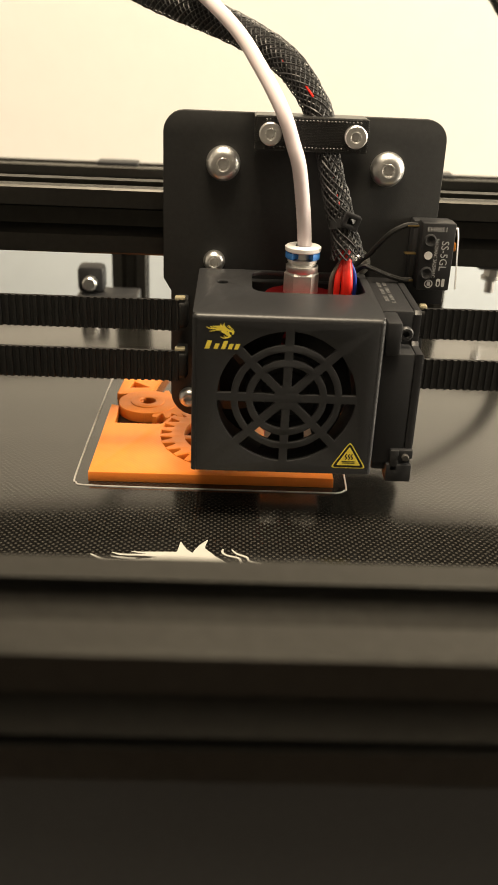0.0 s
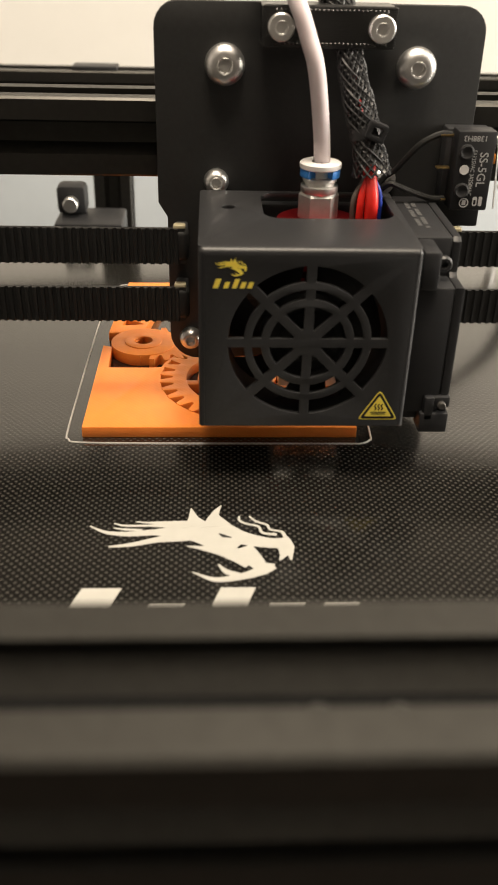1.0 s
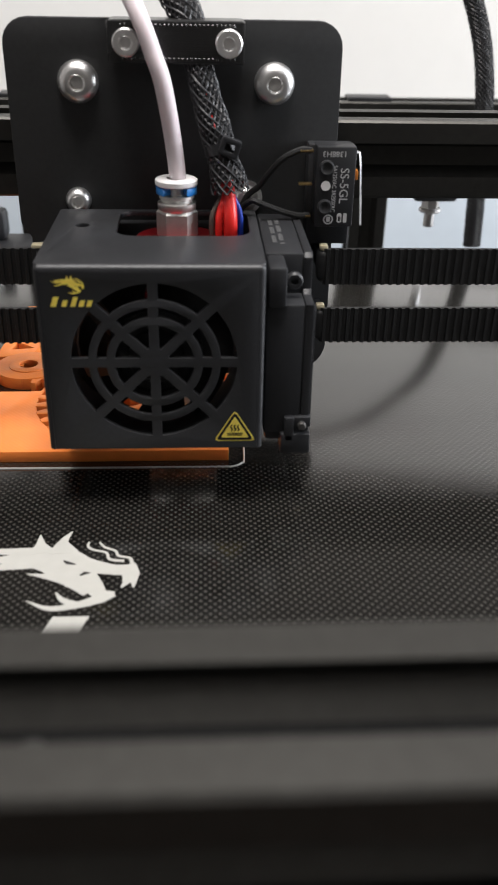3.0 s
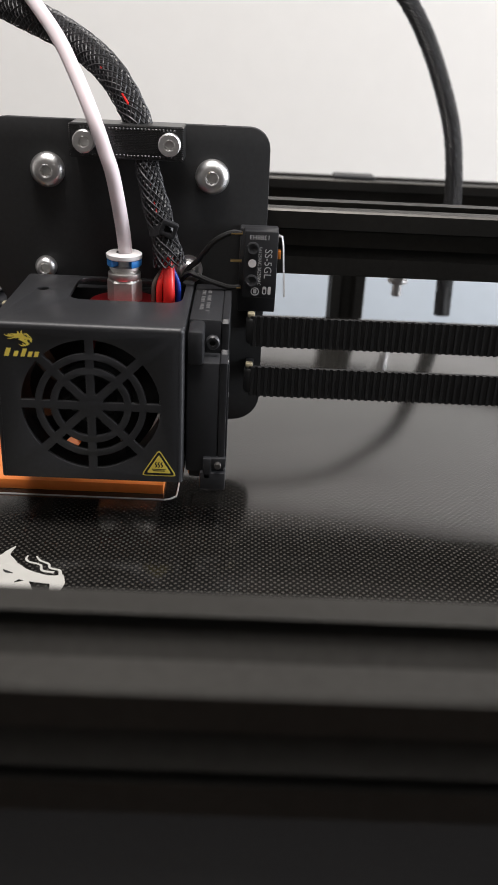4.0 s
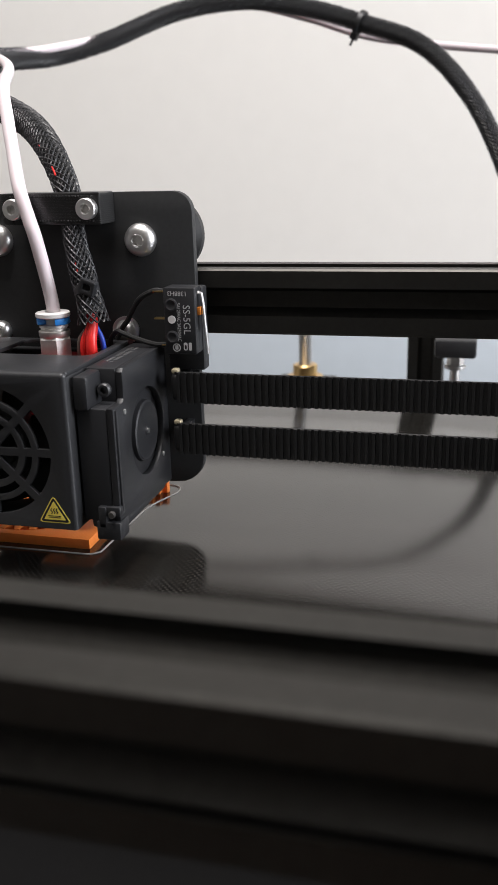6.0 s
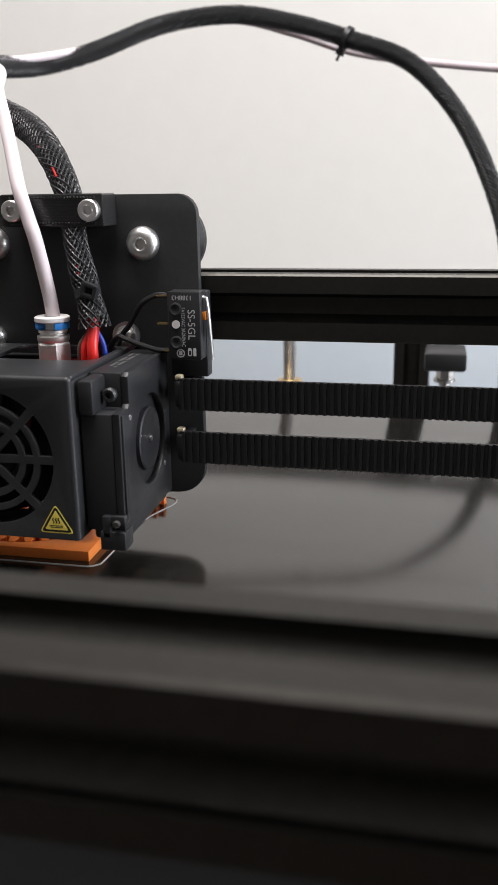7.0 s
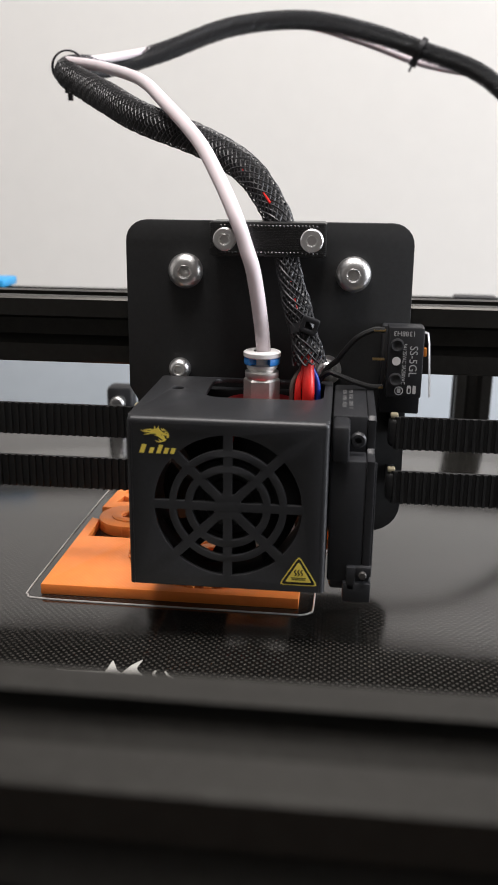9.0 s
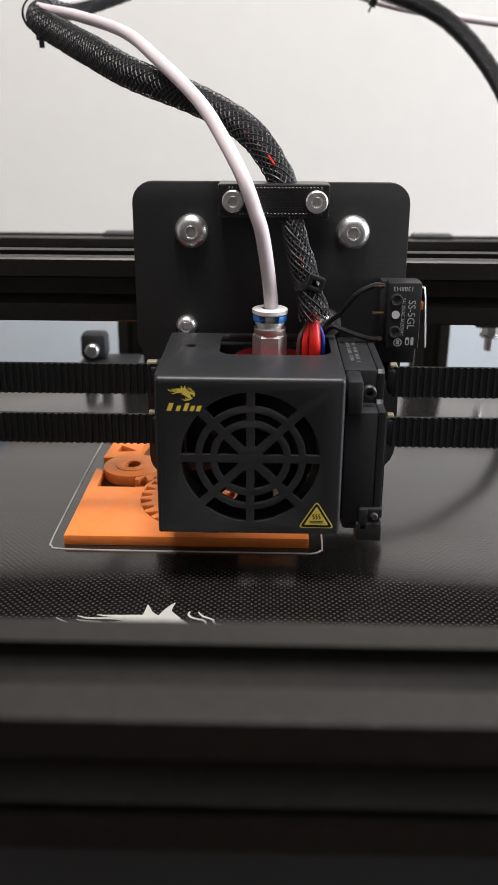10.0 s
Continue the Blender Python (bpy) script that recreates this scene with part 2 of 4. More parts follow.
def frames_along(line):
    side, out = None, []
    for k, p in enumerate(line):
        d = (line[min(k + 1, len(line) - 1)] - line[max(k - 1, 0)]).normalized()
        if side is None:
            side = d.orthogonal().normalized()
        side = (side - d * side.dot(d)).normalized()
        out.append((p, side, d.cross(side)))
    return out


def sweep(line, radius, seg=12, flat=1.0, radii=None):
    """A round cord along a line; flat below 1 squashes it along one side."""
    bm = bmesh.new()
    rings = []
    for k, (p, s, t) in enumerate(frames_along(line)):
        r = radii(k / (len(line) - 1)) if radii else radius
        rings.append([bm.verts.new(p + r * (s * math.cos(2 * math.pi * j / seg) + t * flat * math.sin(2 * math.pi * j / seg))) for j in range(seg)])
    for a, b in zip(rings, rings[1:]):
        for j in range(seg):
            bm.faces.new((a[j], a[(j + 1) % seg], b[(j + 1) % seg], b[j]))
    bm.faces.new(rings[0][::-1])
    bm.faces.new(rings[-1])
    return bm


def braid(line, radius, strands=11, turns_per_mm=0.045, thick=0.33, flat=1.0, radii=None):
    """Two sets of flat threads wound round a line in opposite ways."""
    bm = bmesh.new()
    fr = frames_along(line)
    run, total = [0.0], 0.0
    for a, b in zip(line, line[1:]):
        total += (b - a).length
        run.append(total)
    for way in (1, -1):
        for n in range(strands):
            last = None
            for k, (p, s, t) in enumerate(fr):
                r = radii(k / (len(line) - 1)) if radii else radius
                a = 2 * math.pi * (n / strands + way * turns_per_mm * run[k])
                lift = r + 0.16 * way * math.cos(a * strands / 2 + k * 0.9)
                ring = []
                for da, dr in ((-0.12, 0), (0, thick), (0.12, 0)):
                    q = a + da * 3.0 / max(r, 1)
                    ring.append(bm.verts.new(p + (lift + dr) * (s * math.cos(q) + t * flat * math.sin(q))))
                if last:
                    bm.faces.new((last[0], last[1], ring[1], ring[0]))
                    bm.faces.new((last[1], last[2], ring[2], ring[1]))
                last = ring
    return bm


def resample(line, step):
    out, left = [line[0].copy()], step
    for a, b in zip(line, line[1:]):
        d = (b - a).length
        while d >= left > 0:
            a = a + (b - a).normalized() * left
            d -= left
            out.append(a.copy())
            left = step
        left -= d
    out.append(line[-1])
    return out


def slot_profile():
    """The section of a 20 mm aluminium extrusion with a V slot in each side."""
    quarter = [(4.3, 10), (5.0, 8.4), (5.0, 8.1), (5.6, 8.1), (5.6, 6.6), (2.5, 3.0)]
    side = [(-x, y) for x, y in quarter] + [(x, y) for x, y in quarter[::-1]]
    out = []
    for k in range(4):
        c, s = round(math.cos(-k * math.pi / 2)), round(math.sin(-k * math.pi / 2))
        piece = [(-9.4, 10)] + side + [(9.4, 10)]
        out += [(x * c - y * s, x * s + y * c) for x, y in piece]
    return out


def extrusion(length):
    return cut([slot_profile(), disc(0, 0, 2.1, 16)], length)


def bar_x(x0, x1, y, z):
    bm = extrusion(x1 - x0)
    bm.transform(Matrix.Translation((x0, y, z)) @ AXES["x"])
    return bm


def bar_y(y0, y1, x, z):
    bm = extrusion(y1 - y0)
    bm.transform(Matrix.Translation((x, y1, z)) @ AXES["y"])
    return bm


def bar_z(z0, z1, x, y):
    bm = extrusion(z1 - z0)
    bm.transform(Matrix.Translation((x, y, z0)))
    return bm


def socket_screw(parent, x, y, z, r, high, hex_r, washer=0.0, domed=True, name="screw"):
    """A socket-head screw facing the viewer, its seat at y."""
    pro = [(r, 0), (r, high * 0.25), (r * 0.93, high * 0.6), (r * 0.72, high * 0.92), (r * 0.55, high)] if domed else [(r, 0), (r, high * 0.85), (r * 0.9, high), (r * 0.6, high)]
    hexa = [(hex_r, high), (hex_r * 0.98, high * 0.3), (0, high * 0.25)]
    bm = lathe(pro + [(hex_r * 1.08, high)], (x, y, z), "y", 36)
    bm2 = lathe(hexa, (x, y, z), "y", 6)
    ring = lathe([(hex_r * 1.08, high), (hex_r * 0.86, high * 0.93)], (x, y, z), "y", 36)
    bms = [bm, bm2, ring]
    if washer:
        bms.append(lathe([(washer, 0), (washer, 0.8), (r * 0.8, 0.8)], (x, y, z), "y", 36))
    return part(name, join(*bms), CHROME, parent, "polished steel socket screw")


# ---- the room ----
def slab(name, x0, x1, y0, y1, z0, z1, mat, label, category):
    bm = bmesh.new()
    bmesh.ops.create_cube(bm, size=1)
    bm.transform(Matrix.Translation(((x0 + x1) / 2, (y0 + y1) / 2, (z0 + z1) / 2)) @ Matrix.Diagonal((x1 - x0, y1 - y0, z1 - z0, 1)))
    me = bpy.data.meshes.new(name)
    bm.to_mesh(me)
    bm.free()
    me.materials.append(mat)
    return tagged(new(name, me), label, category, kind="structure")


slab("floor", -1.8, 1.8, -3.6, 1.1, -0.83, -0.75, FLOOR, "brown wooden floor of a small room", "floor")
slab("ceiling", -1.8, 1.8, -3.6, 1.1, 1.7, 1.78, WALL, "plain white ceiling", "ceiling")
slab("wall_north_lower", -1.8, 1.8, 1.0, 1.1, -0.75, 0.90, WALL, "plain warm white painted wall behind the printer", "wall")
# Unseen upper wall, coloured dark so that the bed's front mirrors darkness.
slab("wall_north_upper", -1.8, 1.8, 1.0, 1.1, 0.90, 1.7, WALL_UPPER, "unseen upper part of the wall, darkened for the bed to mirror", "wall")
# Unseen side walls are greyed so that less light bounces onto front faces.
slab("wall_south", -1.8, 1.8, -3.6, -3.5, -0.75, 1.7, WALL_DARK, "plain unseen wall, greyed to dim its bounced light", "wall")
slab("wall_west", -1.8, -1.7, -3.5, 1.0, -0.75, 1.7, WALL_DARK, "plain unseen wall, greyed to dim its bounced light", "wall")
# The opening is added behind the unseen side lamp.
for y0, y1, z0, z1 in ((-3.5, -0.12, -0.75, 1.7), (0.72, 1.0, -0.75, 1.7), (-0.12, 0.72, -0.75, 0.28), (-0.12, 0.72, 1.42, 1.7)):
    slab("wall_east", 1.7, 1.8, y0, y1, z0, z1, WALL_DARK, "plain unseen wall, greyed to dim its bounce, with an added opening", "wall")

table = thing("table", "black table that carries the printer", "table", (0, 200, -280 - 750))
part("tabletop", box(-700, 700, -120, 992, -310, -280, 3), TABLE, table)
for sx in (-660, 660):
    for sy in (-80, 950):
        part("leg", box(sx - 25, sx + 25, sy - 25, sy + 25, -1030, -310, 3), TABLE, table)

board = thing("back_board", "pale blue-grey board standing on the table behind the printer", "board", (0, 985, -280))
part("sheet", box(-600, 600, 978, 986, -280, 4, 1.5), BOARD, board)
# ---- printer frame ----
stand = Vector((8.0, 2.0, 0.0))
X0, X1 = -280.0, 260.0
frame_thing = thing("printer_frame", "black aluminium extrusion frame of a desktop printer on the table", "printer frame", (-15, 330, -280))
part("front_bar", bar_x(X0 + 20, X1 - 20, 104.6, 108.0), ANODISED, frame_thing, "black extrusion with V slots")
part("rear_bar", bar_x(X0 + 20, X1 - 20, 558, 93.5), ANODISED, frame_thing)
for x in (X0 + 10, X1 - 10):
    part("side_bar", bar_y(114.6, 548, x, 108), ANODISED, frame_thing)
    for y in (104.6, 558):
        part("corner_post", bar_z(-270, 118, x, y), ANODISED, frame_thing)
        part("foot", rod(11, 10, (x, y, -280), "z", 24, 1), RUBBER, frame_thing)
for y in (104.6, 558):
    part("base_bar", bar_x(X0 + 20, X1 - 20, y, -255), ANODISED, frame_thing)
# Black strip added to darken the slot floor, which lies in shade.
part("slot_shade_strip", box(X0 + 20, X1 - 20, 100.0, 109.2, 110.6, 111.6, 0.2, 1), SLOT_SHADE, frame_thing, "dull black strip standing in for shade in the slot")
for x in (-12.2, -4.4):
    part("slot_screw", lathe([(0, 2.0), (0.8, 1.8), (1.5, 1.1), (1.7, 0), (0, 0)], (x, 104.0, 111.6), "z", 16), SLOT_STEEL, frame_thing, "small grey screw in the slot")
# Sheet added below the bar so that everything under it stays dark.
part("under_bar_dark_sheet", box(X0 + 20, X1 - 20, 97.0, 99.5, -244, 97.5, 0.5), PLATE_BLACK, frame_thing, "plain black sheet added for the darkness under the bar")
for x in (-75.0, 102.0):
    part("rear_post", bar_z(-245, 83, x, 535), ANODISED, frame_thing)
for x in (-84.0, 103.0):
    part("rail_clip", box(x - 12, x + 12, 551, 565, 102.5, 105.5, 0.8), PLASTIC, frame_thing)

LX = 29.0
lead = thing("lead_screw", "steel threaded rod with a brass nut and black bracket", "lead screw", (LX, 545, -245))
pitch_line = [Vector((LX + 3.9 * math.cos(k * 0.7), 545 + 3.9 * math.sin(k * 0.7), 0 + k * 0.22)) for k in range(380)]
part("rod", rod(3.7, 328, (LX, 545, -245), "z", 20), THREAD, lead)
part("thread", sweep(pitch_line, 0.45, 4), THREAD, lead)
part("brass_nut", join(rod(7.5, 7, (LX, 545, 41), "z", 24, 0.6), rod(11, 3, (LX, 545, 38), "z", 24, 0.4)), BRASS, lead, "brass nut")
part("bracket", join(box(LX - 18, LX + 18, 520, 560, 33, 38, 1.2)), STEEL_BLACK, lead, "black bracket plate")
for x in (LX - 12.0, LX + 12.0):
    part("bolt", rod(2.6, 2.5, (x, 537, 38), "z", 16, 0.4), CHROME, lead, "steel bolt")

def hanging_bolt(x, y, z, owner):
    """A hexagon nut, a washer and a shaft, hanging down from z."""
    bm = join(rod(4.2, 5, (x, y, z - 5), "z", 6, 0.4), rod(5.2, 2.0, (x, y, z - 7), "z", 20, 0.5), rod(2.5, 7, (x, y, z - 14), "z", 14, 0.4))
    part("bolt", bm, CHROME, owner, "zinc bolt")


x = -80.0
low_bracket = thing("bed_bracket", "black bracket with a zinc bolt behind the bed", "bracket", (x, 500, 20), group="bed brackets")
part("block", box(x - 16, x + 16, 456, 484, 36, 50, 1.2), PLASTIC, low_bracket)
part("upright", box(x - 16, x - 2, 470, 482, 50, 64, 2.5), PLASTIC, low_bracket)
part("bolt", rod(3.6, 5, (x - 9, 470, 56), "y", 16, 0.5), CHROME, low_bracket, "zinc bolt")
part("arm", box(x - 4, x + 34, 440.5, 456, 40, 46, 1.0), PLASTIC, low_bracket)
x = 120.0
high_bracket = thing("bed_bracket", "black bracket with a hanging zinc bolt under the rear bar", "bracket", (x, 500, 80), group="bed brackets")
part("block", box(x - 10, x + 10, 456, 484, 73, 82, 1.5), PLASTIC, high_bracket)
hanging_bolt(x, 466, 73.1, high_bracket)
part("arm", box(x - 6, x + 6, 483.5, 553, 78, 83.6, 0.8), PLASTIC, high_bracket)

# ---- the bed ----
bed = thing("heated_bed", "black coated glass print bed with a pale dragon emblem", "print bed", (-15, 300, 45))
part("glass", box(-235, 215, 150, 440, 50, 54, 0.6), BED, bed, "black glass with a fine dotted coating")
part("aluminium_plate", box(-233, 213, 152, 438, 45, 49.9, 0.5), ANODISED, bed)


def swoosh(points, widths):
    """A tapering stroke along a smooth line, as a closed outline."""
    line = smooth_line([(x, y, 0) for x, y in points], 8)
    n = len(line)
    left, right = [], []
    for k, p in enumerate(line):
        d = (line[min(k + 1, n - 1)] - line[max(k - 1, 0)]).normalized()
        u = k / (n - 1) * (len(widths) - 1)
        a = min(int(u), len(widths) - 2)
        w = (widths[a] + (widths[a + 1] - widths[a]) * (u - a)) / 2
        left.append((p.x - d.y * w, p.y + d.x * w))
        right.append((p.x + d.y * w, p.y - d.x * w))
    return left + right[::-1]


def emblem(scale=1.0):
    """A beast's head in profile, facing right, made of tapering strokes about its own middle; 46 wide."""
    strokes = (
        ([(-21.8, 2.0), (-18.1, -0.3), (-13.2, -1.0), (-7.0, -0.4), (0, -0.2)], (0.3, 1.0, 1.7, 2.2, 5.0)),
        ([(-16.5, 3.0), (-13.8, 2.1), (-8.3, 2.1), (-2, 2.2)], (0.3, 0.7, 0.8, 2.2)),
        ([(-16.5, 1.3), (-13.8, 0.7), (-10, 0.4)], (0.3, 0.8, 0.8)),
        ([(-11.6, 3.6), (-9.0, 3.2), (-4.7, 3.0), (1, 2.4)], (0.3, 0.6, 1.4, 3.0)),
        ([(-16.9, -5.6), (-12, -4.9), (-6.5, -3.2), (0, -1.6)], (0.5, 1.3, 1.9, 4.2)),
        ([(-2.5, 0.3), (2.6, -0.2), (7.4, -2.0), (11.8, -5.4)], (6.0, 7.6, 10.0, 8.6)),
        ([(8.0, 0.4), (12.4, -2.6), (18.0, -4.4), (22.0, -4.6)], (4.0, 4.6, 3.5, 3.6)),
        ([(21.7, -2.6), (22.6, -6.0), (22.9, -10.6)], (2.4, 2.7, 0.3)),
        ([(21.4, -6.4), (21.4, -8.4), (20.4, -10.6)], (2.4, 1.9, 0.3)),
        ([(12.6, -6.0), (14.6, -10.0), (16.4, -12.6), (19.2, -12.6)], (4.4, 4.2, 3.2, 1.5)),
        ([(19.2, -12.8), (16.4, -14.0), (12.2, -15.9), (6.4, -16.9), (1.5, -14.4)], (1.2, 2.9, 2.0, 1.4, 0.2)),
        ([(7.1, -11.9), (8.9, -14.4), (12.0, -15.8)], (0.3, 1.5, 1.6)),
        ([(0.2, -5.5), (5.0, -6.6), (9.9, -8.0), (14.2, -11.6)], (0.2, 1.9, 4.4, 4.0)),
        ([(2.2, 1.8), (1.5, 5.0), (0.9, 8.7)], (6.4, 2.3, 0.2)),
        ([(6.8, 1.6), (6.4, 6.0), (7.9, 9.9)], (7.0, 2.1, 0.2)),
        ([(12.1, 5.7), (12.0, 4.1), (13.2, 2.8), (16.2, 1.6), (17.2, -0.8), (20.3, -1.5)], (0.4, 0.6, 0.6, 0.6, 0.7, 0.9)),
        ([(14.4, 5.5), (15.8, 3.6), (18.2, 2.2), (19.0, 0.4), (21.5, -0.5), (22.1, -2.4)], (0.4, 0.6, 0.6, 0.6, 0.7, 0.9)),
    )
    bms = []
    for n, (pts, w) in enumerate(strokes):
        bms.append(placed(cut([swoosh([(x * scale, y * scale) for x, y in pts], [v * scale for v in w])], 0.06 + n * 0.004), 0, 0, 0))
    return join(*bms)


def word_bars(height, pitch, thick):
    """Five slanted plain bars in the rhythm of a short word, one flat piece each."""
    bms, lean = [], 0.36
    for x, wide, tall in ((0.0, 0.7, 1.0), (1.35, 0.62, 0.66), (2.45, 0.62, 1.0), (3.45, 0.62, 0.66), (4.4, 0.62, 0.66)):
        x0, x1, top = x * pitch, (x + wide) * pitch, tall * height
        bms.append(cut([[(x0, 0), (x1, 0), (x1 + lean * top, top), (x0 + lean * top, top)]], thick))
    return bms


part("dragon_emblem", placed(emblem(1.03), -28.0, 211.2, 54.0), LOGO_WHITE, bed, "pale printed emblem of a beast in profile", smooth=False)
part("emblem_eye", placed(cut([swoosh([(7.6, -1.2), (8.6, -2.0), (10.4, -2.6)], (0.3, 0.9, 0.2))], 0.2), -28.0, 211.2, 54.0), BLACK_INK, bed, smooth=False)
for bar in word_bars(13.9, 12.0, 0.06):
    part("lettering_bar", placed(bar, -54.6, 177.3, 54.0), LOGO_WHITE, bed, "pale slanted lettering bar", smooth=False)

# ---- the printed part ----
GX, GY = -11.0, 283.0


def gear_outline(cx, cy, root, tip, teeth, lean=0.0, a0=0.0):
    out = []
    for k in range(teeth):
        a = a0 + 2 * math.pi * k / teeth
        w = 2 * math.pi / teeth
        for da, r in ((0.0, root), (0.22 + lean, tip), (0.58 + lean, tip), (0.80, root)):
            out.append((cx + r * math.cos(a + da * w), cy + r * math.sin(a + da * w)))
    return out


def spiral_outline(cx, cy, r0, r1, turns, width):
    n = int(turns * 40)
    a = [(k / n) for k in range(n + 1)]
    def at(t, off):
        ang = 2 * math.pi * turns * t + 0.6
        r = r0 + (r1 - r0) * t + off
        return (cx + r * math.cos(ang), cy + r * math.sin(ang))
    return [at(t, width / 2) for t in a] + [at(t, -width / 2) for t in a[::-1]]


Z0, Z1 = 54.0, 57.3
print_thing = thing("printed_gear_toy", "half-finished orange plastic gear print lying on the bed", "3d print", (-20, 280, 54))
arc = [(GX + 27.6 * math.cos(radians(a)), GY + 27.6 * math.sin(radians(a))) for a in range(108, 166, 4)]
base = cut([[(-57.2, 253.6), (17.6, 253.6), (17.6, 297.5), (14.0, 308.2), (-20.5, 308.2), *arc, (-40.5, 290.2), (-53.6, 290.2), (-53.8, 305.0), (-56.8, 306.0)],
            disc(GX, GY, 26.3, 72)], Z1 - Z0, 0.25)
part("frame_plate", placed(base, 0, 0, Z0), ORANGE, print_thing)
part("toothed_ring", placed(cut([gear_outline(GX, GY, 22.8, 26.6, 32, 0.05), disc(GX, GY, 18.6, 64)], Z1 - Z0 + 0.3, 0.25), 0, 0, Z0), ORANGE, print_thing)
part("spiral", placed(cut([spiral_outline(GX, GY, 2.6, 16.3, 3.0, 3.4)], Z1 - Z0 + 0.6, 0.3), 0, 0, Z0), ORANGE, print_thing)
part("spiral_link", box(GX - 19.5, GX - 14.0, GY - 4, GY - 1.2, Z0, Z1, 0.3), ORANGE, print_thing)
part("small_gear", placed(cut([gear_outline(-37.0, 307.5, 9.0, 12.4, 16, 0.05, 0.3), disc(-44.0, 308, 2.9, 24)], Z1 - Z0 + 0.2, 0.25), 0, 0, Z0), ORANGE, print_thing)
part("hub_ring", placed(cut([disc(-44.0, 308, 10.4, 48), disc(-44.0, 308, 2.9, 24)], 3.9, 0.3), 0, 0, Z0), ORANGE, print_thing)
part("hub_step", placed(cut([disc(-44.0, 308, 6.0, 40), disc(-44.0, 308, 2.9, 24)], 4.3, 0.25), 0, 0, Z0), ORANGE, print_thing)
truss = [[(-56.0, 316.0), (-44.5, 316.0), (-37.0, 362.0), (-53.0, 362.0)]]
for k in range(4):
    y = 322.0 + k * 9.5
    x = -54.0 + k * 0.7
    truss.append([(x + 2, y), (x + 9.5, y + 1), (x + 3, y + 6.5)])
part("arm", placed(cut(truss, Z1 - Z0, 0.2), 0, 0, Z0), ORANGE, print_thing)
part("latch", placed(cut([gear_outline(21.8, 306.0, 2.0, 3.6, 5, 0.0, 0.5)], 5.0, 0.25), 0, 0, Z0), ORANGE, print_thing)
part("latch_neck", box(15.5, 21.0, 300.0, 303.5, Z0, Z1, 0.3), ORANGE, print_thing)
for k in range(9):
    a = radians(58 + k * 11)
    part("rack_tooth", box(GX + 25.4 * math.cos(a) - 1.0, GX + 25.4 * math.cos(a) + 1.0, GY + 25.4 * math.sin(a) - 0.8, GY + 25.4 * math.sin(a) + 0.8, Z0, Z1, 0.2), ORANGE, print_thing)
skirt = thing("skirt_line", "thin translucent plastic outline laid round the print", "skirt", (-20, 280, 54))
ring = smooth_line([(-61.4, 300, 54.1), (-61.6, 275, 54.1), (-61.6, 255.5, 54.1), (-60.8, 252.6, 54.1), (-58.0, 250.9, 54.1), (-40, 250.4, 54.1), (-20, 250.3, 54.1), (14.0, 250.2, 54.1), (18.6, 250.4, 54.1), (21.0, 252.0, 54.1), (21.8, 255.0, 54.1),
                    (22.2, 275, 54.1), (23.2, 290, 54.1), (26.0, 299, 54.1), (28.4, 306, 54.1), (27.0, 311, 54.1), (20.0, 314, 54.1), (5.0, 322, 54.1), (-14.0, 346, 54.1), (-26.0, 362, 54.1), (-32.0, 367, 54.1), (-50.0, 368, 54.1), (-58.0, 364, 54.1), (-60.5, 340, 54.1), (-61.4, 300, 54.1)], 8)
part("line", sweep(ring, 0.28, 6), FILM, skirt)

# ---- the gantry ----
stand = Vector((0, 0, 0))
gantry = thing("x_gantry", "black extrusion beam with two toothed belts below it", "gantry beam", (-15, 300, 108))
part("beam", bar_x(X0 + 22, X1 - 22, 300, 125.5), ANODISED, gantry, "black extrusion with V slots")
for x in (X0 + 10, X1 - 10):
    part("end_plate", box(x - 12, x + 12, 268, 325, 118.2, 122.0, 0.6), STEEL_BLACK, gantry)


def belt(x0, x1, z0, z1, y):
    """A toothed belt on edge, its teeth towards the viewer."""
    bm = bmesh.new()
    pitch, y_root, y_tip, y_back = 2.1, y, y - 0.75, y + 0.9
    outline = [(x0, y_root)]
    x = x0
    while x < x1 - pitch:
        outline += [(x + 0.55, y_root), (x + 0.75, y_tip), (x + 1.55, y_tip), (x + 1.75, y_root)]
        x += pitch
    outline += [(x1, y_root)]
    rows_ = []
    for z in (z0, z1):
        rows_.append([bm.verts.new((px, py, z)) for px, py in outline])
    for k in range(len(outline) - 1):
        bm.faces.new((rows_[0][k], rows_[0][k + 1], rows_[1][k + 1], rows_[1][k]))
    backs = [[bm.verts.new((px, y_back, z)) for px, py in outline] for z in (z0, z1)]
    for k in range(len(outline) - 1):
        bm.faces.new((backs[0][k + 1], backs[0][k], backs[1][k], backs[1][k + 1]))
        bm.faces.new((rows_[1][k], rows_[1][k + 1], backs[1][k + 1], backs[1][k]))
        bm.faces.new((rows_[0][k + 1], rows_[0][k], backs[0][k], backs[0][k + 1]))
    for e in (0, -1):
        bm.faces.new((rows_[0][e], rows_[1][e], backs[1][e], backs[0][e]))
    return bm


BELTS = ((97.6, 107.0), (81.4, 91.0))
for z0, z1 in BELTS:
    for x0, x1 in ((X0 + 14, -21.0), (50.3, X1 - 14)):
        part("belt", belt(x0, x1, z0, z1, 272.0), RUBBER, gantry, "black toothed rubber belt", smooth=False)

# ---- the print head ----
head = thing("print_head", "black metal print head with a round fan grille and side blower", "print head", (8, 258, 70))

